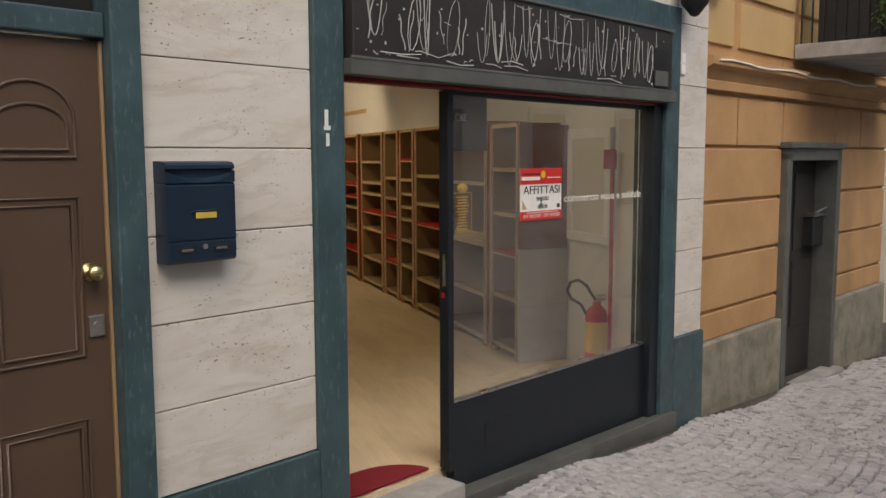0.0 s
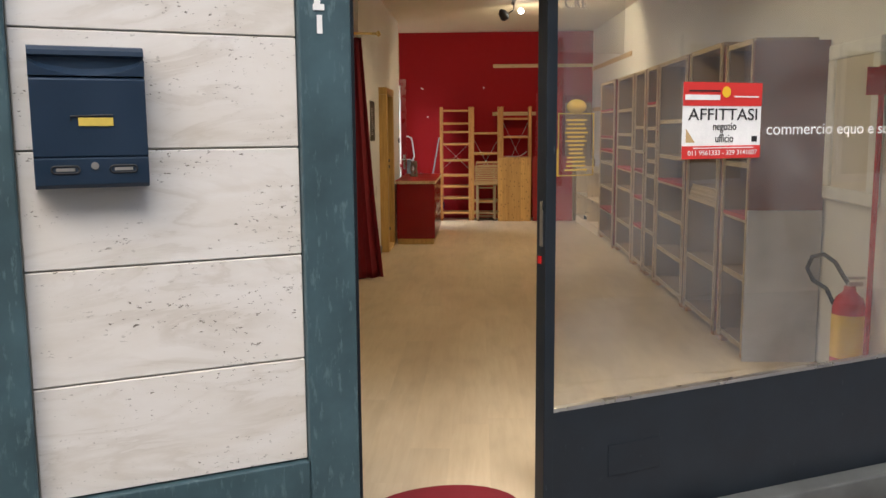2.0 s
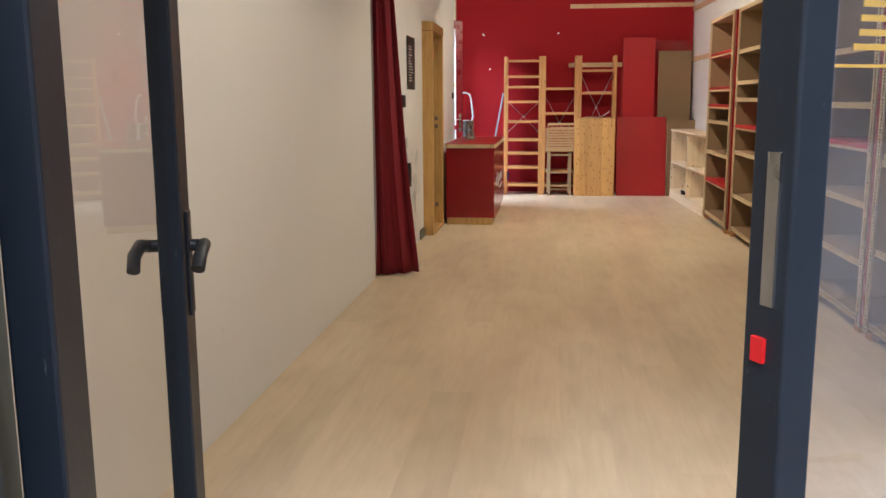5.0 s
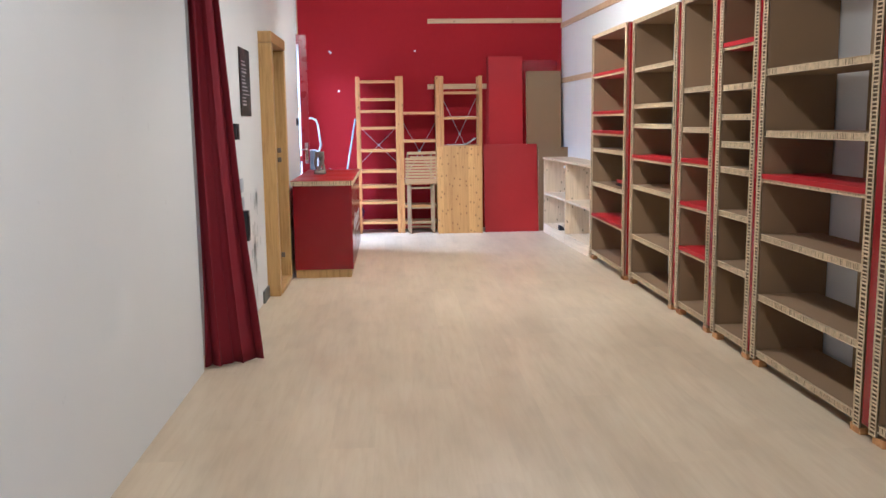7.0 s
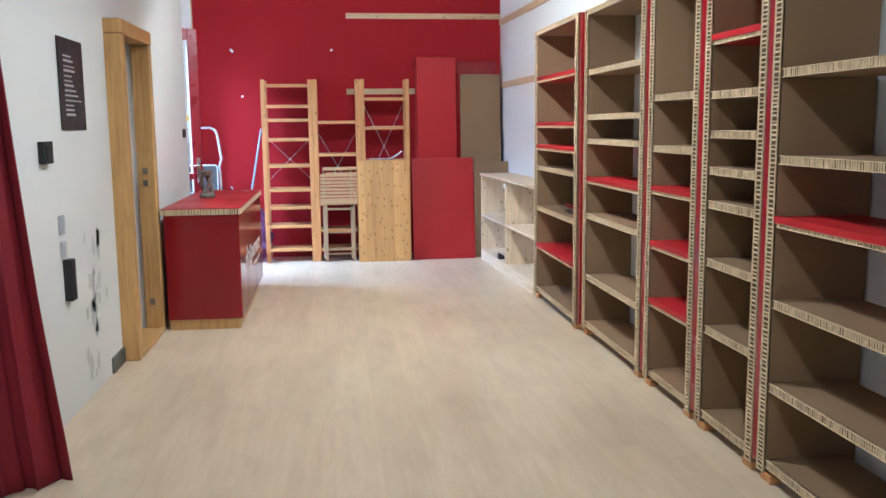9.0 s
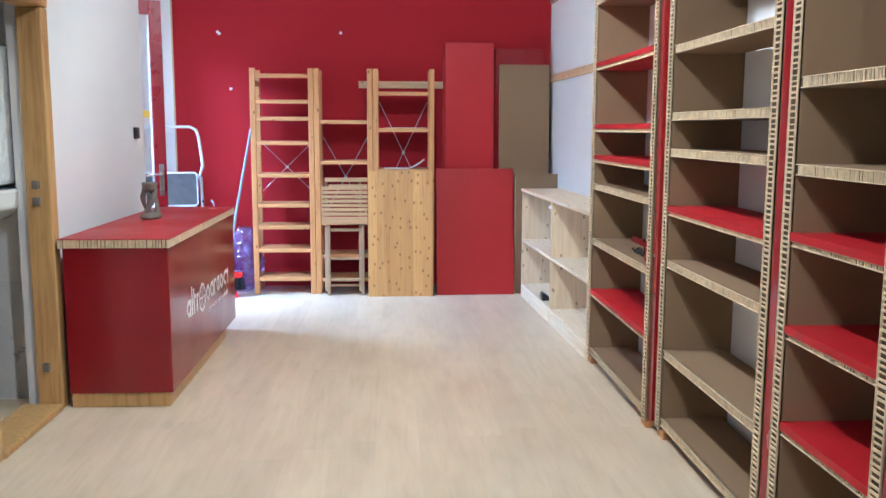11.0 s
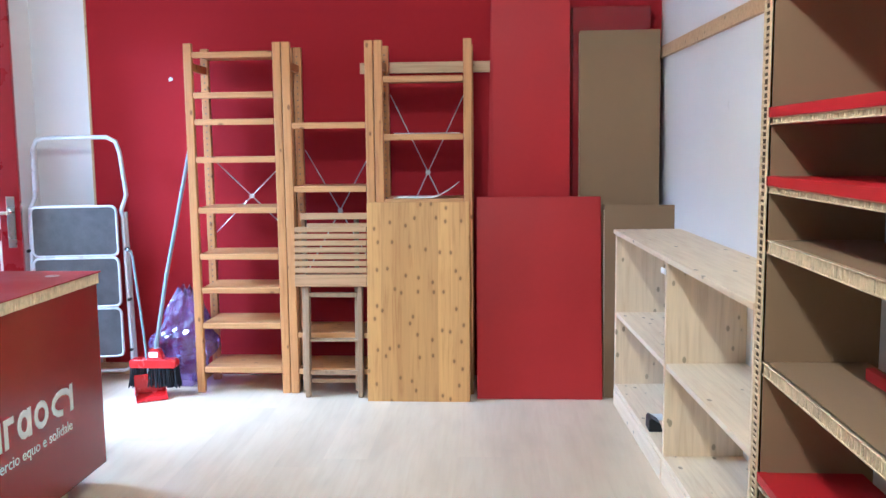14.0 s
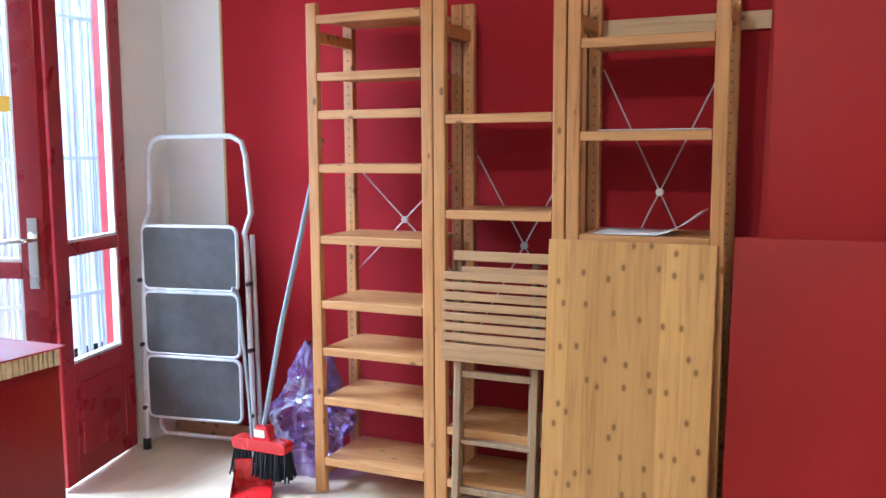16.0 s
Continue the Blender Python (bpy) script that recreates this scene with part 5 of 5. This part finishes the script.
Shape().box(-0.03, 0.02, -0.025, -0.023, 0.165, 0.195).make("label", PAPER, br)
Shape().tube([(0.0, 0, 0.2), (0.06, 0.05, 0.6), (0.19, 0.17, 1.34)], 0.011, 8).make("handle", BLUEG, br)
dp = thing("dustpan", pose(0.95, 14.945, 0, 0, 0, 28), "red plastic dustpan with grey upright handle", "dustpan")
Shape().add([(-0.13, -0.1, 0.004), (0.13, -0.1, 0.004), (0.12, 0.1, 0.02), (-0.12, 0.1, 0.02), (-0.13, -0.1, 0.009), (0.13, -0.1, 0.009), (0.12, 0.1, 0.025), (-0.12, 0.1, 0.025)],
            [(0, 3, 2, 1), (4, 5, 6, 7), (0, 1, 5, 4), (1, 2, 6, 5), (2, 3, 7, 6), (3, 0, 4, 7)]).box(-0.125, 0.125, 0.095, 0.105, 0.01, 0.13).add(
    [(-0.13, -0.1, 0.004), (-0.12, 0.1, 0.02), (-0.12, 0.1, 0.12), (0.13, -0.1, 0.004), (0.12, 0.1, 0.02), (0.12, 0.1, 0.12)], [(0, 1, 2), (3, 5, 4)]).make("pan", EXTR, dp, None, 0.002)
Shape().tube([(0.0, 0.1, 0.1), (-0.03, 0.13, 0.4), (-0.08, 0.18, 0.80), (-0.09, 0.18, 0.83), (-0.12, 0.16, 0.845)], 0.010, 8).make("handle", BLUEG, dp)
bg = thing("plastic_bag", pose(1.0, 15.24, 0), "crumpled translucent violet plastic bag", "bag")
b = Shape()
NA, NB = 40, 26
vs = []
for j in range(NB + 1):
    f = j / NB
    rad = 0.145 * (math.sin(math.pi * min(1, 0.15 + f * 0.80)) ** 0.6) * (1 - 0.35 * f) + 0.01
    for i in range(NA):
        a = 2 * math.pi * i / NA
        p = Vector((math.cos(a), math.sin(a), f * 3))
        k = 1 + 0.5 * (noise.noise(p * 1.8) + 0.4 * noise.noise(p * 4.5)) * 0.7
        vs.append((rad * k * math.cos(a) + 0.0 + 0.05 * f, 0.62 * rad * k * math.sin(a), 0.004 + 0.50 * f * (1 + 0.06 * noise.noise(p * 3))))
b.add(vs, [(j * NA + i, j * NA + (i + 1) % NA, (j + 1) * NA + (i + 1) % NA, (j + 1) * NA + i) for j in range(NB) for i in range(NA)], 0, False)
b.make("film", PURPLE, bg)
bg.scale = (1.25, 1.0, 1.1)
dp.scale = (0.62, 0.62, 0.95)

# ---- by the shop window ----
fe = thing("fire_extinguisher", pose(3.93, 5.500, 0.0), "red fire extinguisher with yellow label on a stand", "fire extinguisher")
Shape().lathe([(0.0, 0.14), (0.085, 0.14), (0.09, 0.16), (0.09, 0.50), (0.075, 0.56), (0.035, 0.60), (0.03, 0.63), (0.0, 0.63)], (0, 0, 0), 24).make("cylinder", EXTR, fe)
Shape().lathe([(0.0915, 0.22), (0.0915, 0.47)], (0, 0, 0), 24).make("label", SIGNY, fe)
Shape().tube([(0.0, 0, 0.63), (-0.03, 0.02, 0.68), (-0.07, 0.05, 0.76), (-0.12, 0.09, 0.80), (-0.17, 0.13, 0.78), (-0.19, 0.15, 0.71), (-0.16, 0.13, 0.64), (-0.1, 0.08, 0.60), (-0.075, 0.03, 0.52)], 0.013, 8).make("hose", BLACK, fe)
Shape().box(-0.015, 0.07, -0.012, 0.012, 0.63, 0.655).box(-0.015, 0.08, -0.01, 0.01, 0.67, 0.685).make("valve", NICKEL, fe, None, 0.003)
Shape().tube([(0.07, -0.09, 0.0), (0.07, -0.09, 1.86)], 0.016, 8).make("pole", EXTR, fe)
Shape().prism(rounded(-0.13, 0.1, -0.14, 0.13, 0.06), 0.0, 0.14).make("base", EXTR, fe, Matrix(((1, 0, 0, 0), (0, 0, 1, 0), (0, 1, 0, 0), (0, 0, 0, 1))), 0.004)
Shape().box(-0.02, 0.095, -0.11, -0.106, 1.70, 1.85).make("sign", EXTR, fe, None, 0, "small red plate at the pole top")
wf = thing("wall_window_frame", pose(right_wall(5.8) - 0.02, 5.82, 1.08), "white framed inner window on the side wall", "window frame")
for q in ((-0.36, 0.36, 0.0, 0.08), (-0.36, 0.36, 0.86, 0.95), (-0.36, -0.27, 0.08, 0.86), (0.27, 0.36, 0.08, 0.86)):
    Shape().box(-0.02, 0.03, q[0], q[1], q[2], q[3]).make("frame", PAPER, wf, None, 0.01)
Shape().box(0.0, 0.012, -0.27, 0.27, 0.08, 0.86).make("panel", CREAMW, wf)

# ---- ceiling spots ----
# the fitting at y 6.0 is added, unseen, to go with the front fill
for x, y in ((2.08, 6.0), (2.31, 9.8), (2.25, 11.8)):
    ts = thing("track_spot", pose(x, y, CEIL), "black ceiling track spotlight with lit bulb, the front one added unseen", "lamp", "track spots")
    Shape().box(-0.02, 0.02, -0.25, 0.25, -0.03, 0).tube([(0, 0, -0.03), (0, 0, -0.12), (-0.06, 0.02, -0.16)], 0.008, 6).make("track", BLACK, ts)
    Shape().lathe([(0.05, 0.0), (0.062, 0.03), (0.05, 0.1), (0.02, 0.14), (0.0, 0.145)], (0, 0, 0), 16).make("hood", BLACK, ts, pose(-0.1, 0.04, -0.22, 35, -35, 0))
    Shape().lathe([(0.0, -0.035), (0.025, -0.025), (0.034, 0.0), (0.02, 0.03), (0.0, 0.035)], (0.09, -0.02, -0.14), 14).make("bulb", BULB, ts)

# ---- stone slabs, planks and setts ----
cl = setting(Shape().box(-3.0, -1.1, 0.0, 0.03, 2.5, 4.5).make("wall_cladding", STONE, None, FM), "travertine slab cladding of the shop front", "cladding")
def slab(u0, u1, z0, z1):
    m = Shape().box(0, u1 - u0 - 0.005, -0.0, 0.03, 0, z1 - z0 - 0.005).mesh("travertine_slab", TRAV)
    o = new("travertine_slab", m)
    o.parent = cl
    o.matrix_local = pose(u0 + 0.0025, 0, z0 + 0.0025)
    b = o.modifiers.new("bevel", "BEVEL")
    b.width, b.segments = 0.003, 1
zs = [0.389, 0.753, 1.116, 1.479, 1.838, 2.2, 2.56, 2.92, 3.3]
for a, b2 in zip(zs, zs[1:]):
    slab(-0.86, 0.0, a, b2)
for a, b2 in zip([0.38, 0.72, 1.06, 1.46, 1.86, 2.34, 2.80], [0.72, 1.06, 1.46, 1.86, 2.34, 2.80, 3.4]):
    slab(3.522, 4.02, a, b2)
slab(0.0, 3.52, 2.9, 3.4)

random.seed(40)
PW, PL = 0.192, 1.28
pm = {}
x, row = RX0, 0
while x < 4.08:
    y0 = 3.433 + (x + PW - 1.214) * math.tan(radians(FA)) + 0.12
    y, first = y0 - 0.0, True
    end = BACK
    while y < end:
        ln = PL * random.choice((0.35, 0.6, 0.8)) if first else PL
        ln = min(ln, end - y)
        key = ln
        if key not in pm:
            pm[key] = Shape().box(0.0, PW, 0.0, key, -0.012, 0).mesh("plank", LAM)
        o = new("plank", pm[key])
        o.parent = floor
        o.location = (x, y, 0)
        y += ln
        first = False
    x += PW
    row += 1
setting(Shape().box(0.1, RX0, 13.9, BACK, -0.012, 0).box(-0.5, RX0, 11.2, 12.3, -0.012, -0.001).make("floor_recess", LAM), "pale laminate floor by the courtyard door", "floor")

pave = setting(Shape().box(0.5, 0.6, -0.6, -0.5, -0.03, -0.015).make("pavement", JOINT, None, SM), "grey porphyry sett paving of the street", "pavement")
random.seed(17)
variants = []
for i in range(8):
    q = Shape()
    w, d = 0.092 * random.uniform(0.88, 1.08), 0.092 * random.uniform(0.88, 1.08)
    top = [(sx * w * 0.5 * random.uniform(0.78, 0.9), sy * d * 0.5 * random.uniform(0.78, 0.9), random.uniform(-0.002, 0.003)) for sx, sy in ((-1, -1), (1, -1), (1, 1), (-1, 1))]
    low = [(sx * w * 0.5, sy * d * 0.5, -0.03) for sx, sy in ((-1, -1), (1, -1), (1, 1), (-1, 1))]
    mid = [(x * 0.92, y * 0.92, -0.006) for x, y, z in low]
    top = [(x * 0.82, y * 0.82, z) for x, y, z in top]
    q.add(top + mid + low, [(0, 1, 2, 3)] + [(i + 4 + o, (i + 1) % 4 + 4 + o, (i + 1) % 4 + o, i + o) for o in (0, 4) for i in range(4)])
    variants.append(q)
meshes = [q.mesh("sett", SETT) for q in variants]
rest = Shape()
count = 0
SLABN = -2.0
for i in range(112):
    for j in range(34):
        u = 0.3 + i * 0.096
        n = -0.06 - j * 0.096 - 0.14 * abs(math.sin(u * 1.6))
        if n < SLABN + 0.02 or u > 11:
            continue
        m = pose(u + random.uniform(-0.006, 0.006), n + random.uniform(-0.006, 0.006), random.uniform(-0.006, 0.004), random.uniform(-2, 2), random.uniform(-2, 2), random.uniform(-9, 9) + 18 * math.cos(u * 1.6))
        k = random.randrange(8)
        if 1.3 < u < 4.3 and n > -0.95 and count < 290:
            o = new("sett", meshes[k])
            o.parent = pave
            o.matrix_local = m
            count += 1
        else:
            rest.add([m @ Vector(p) for p in variants[k].v], variants[k].f)
tagged(rest.make("sett_field", SETT, pave), "", "", "", "stuff")
ln = setting(Shape().box(-6, 24, -3.2, -3.18, -0.02, 0).make("road", JOINT, None, SM), "smooth grey stone wheel-track slabs in the street", "road")
sm = Shape().box(0.004, 0.896, 0.004, 0.596, -0.03, 0.0).mesh("paving_slab", STONE)
for i in range(22):
    for j in range(5):
        o = new("paving_slab", sm)
        o.parent = ln
        o.matrix_local = pose(-6 + i * 0.9 + (0.45 if j % 2 else 0), SLABN - 0.6 * (j + 1), random.uniform(-0.003, 0.003))
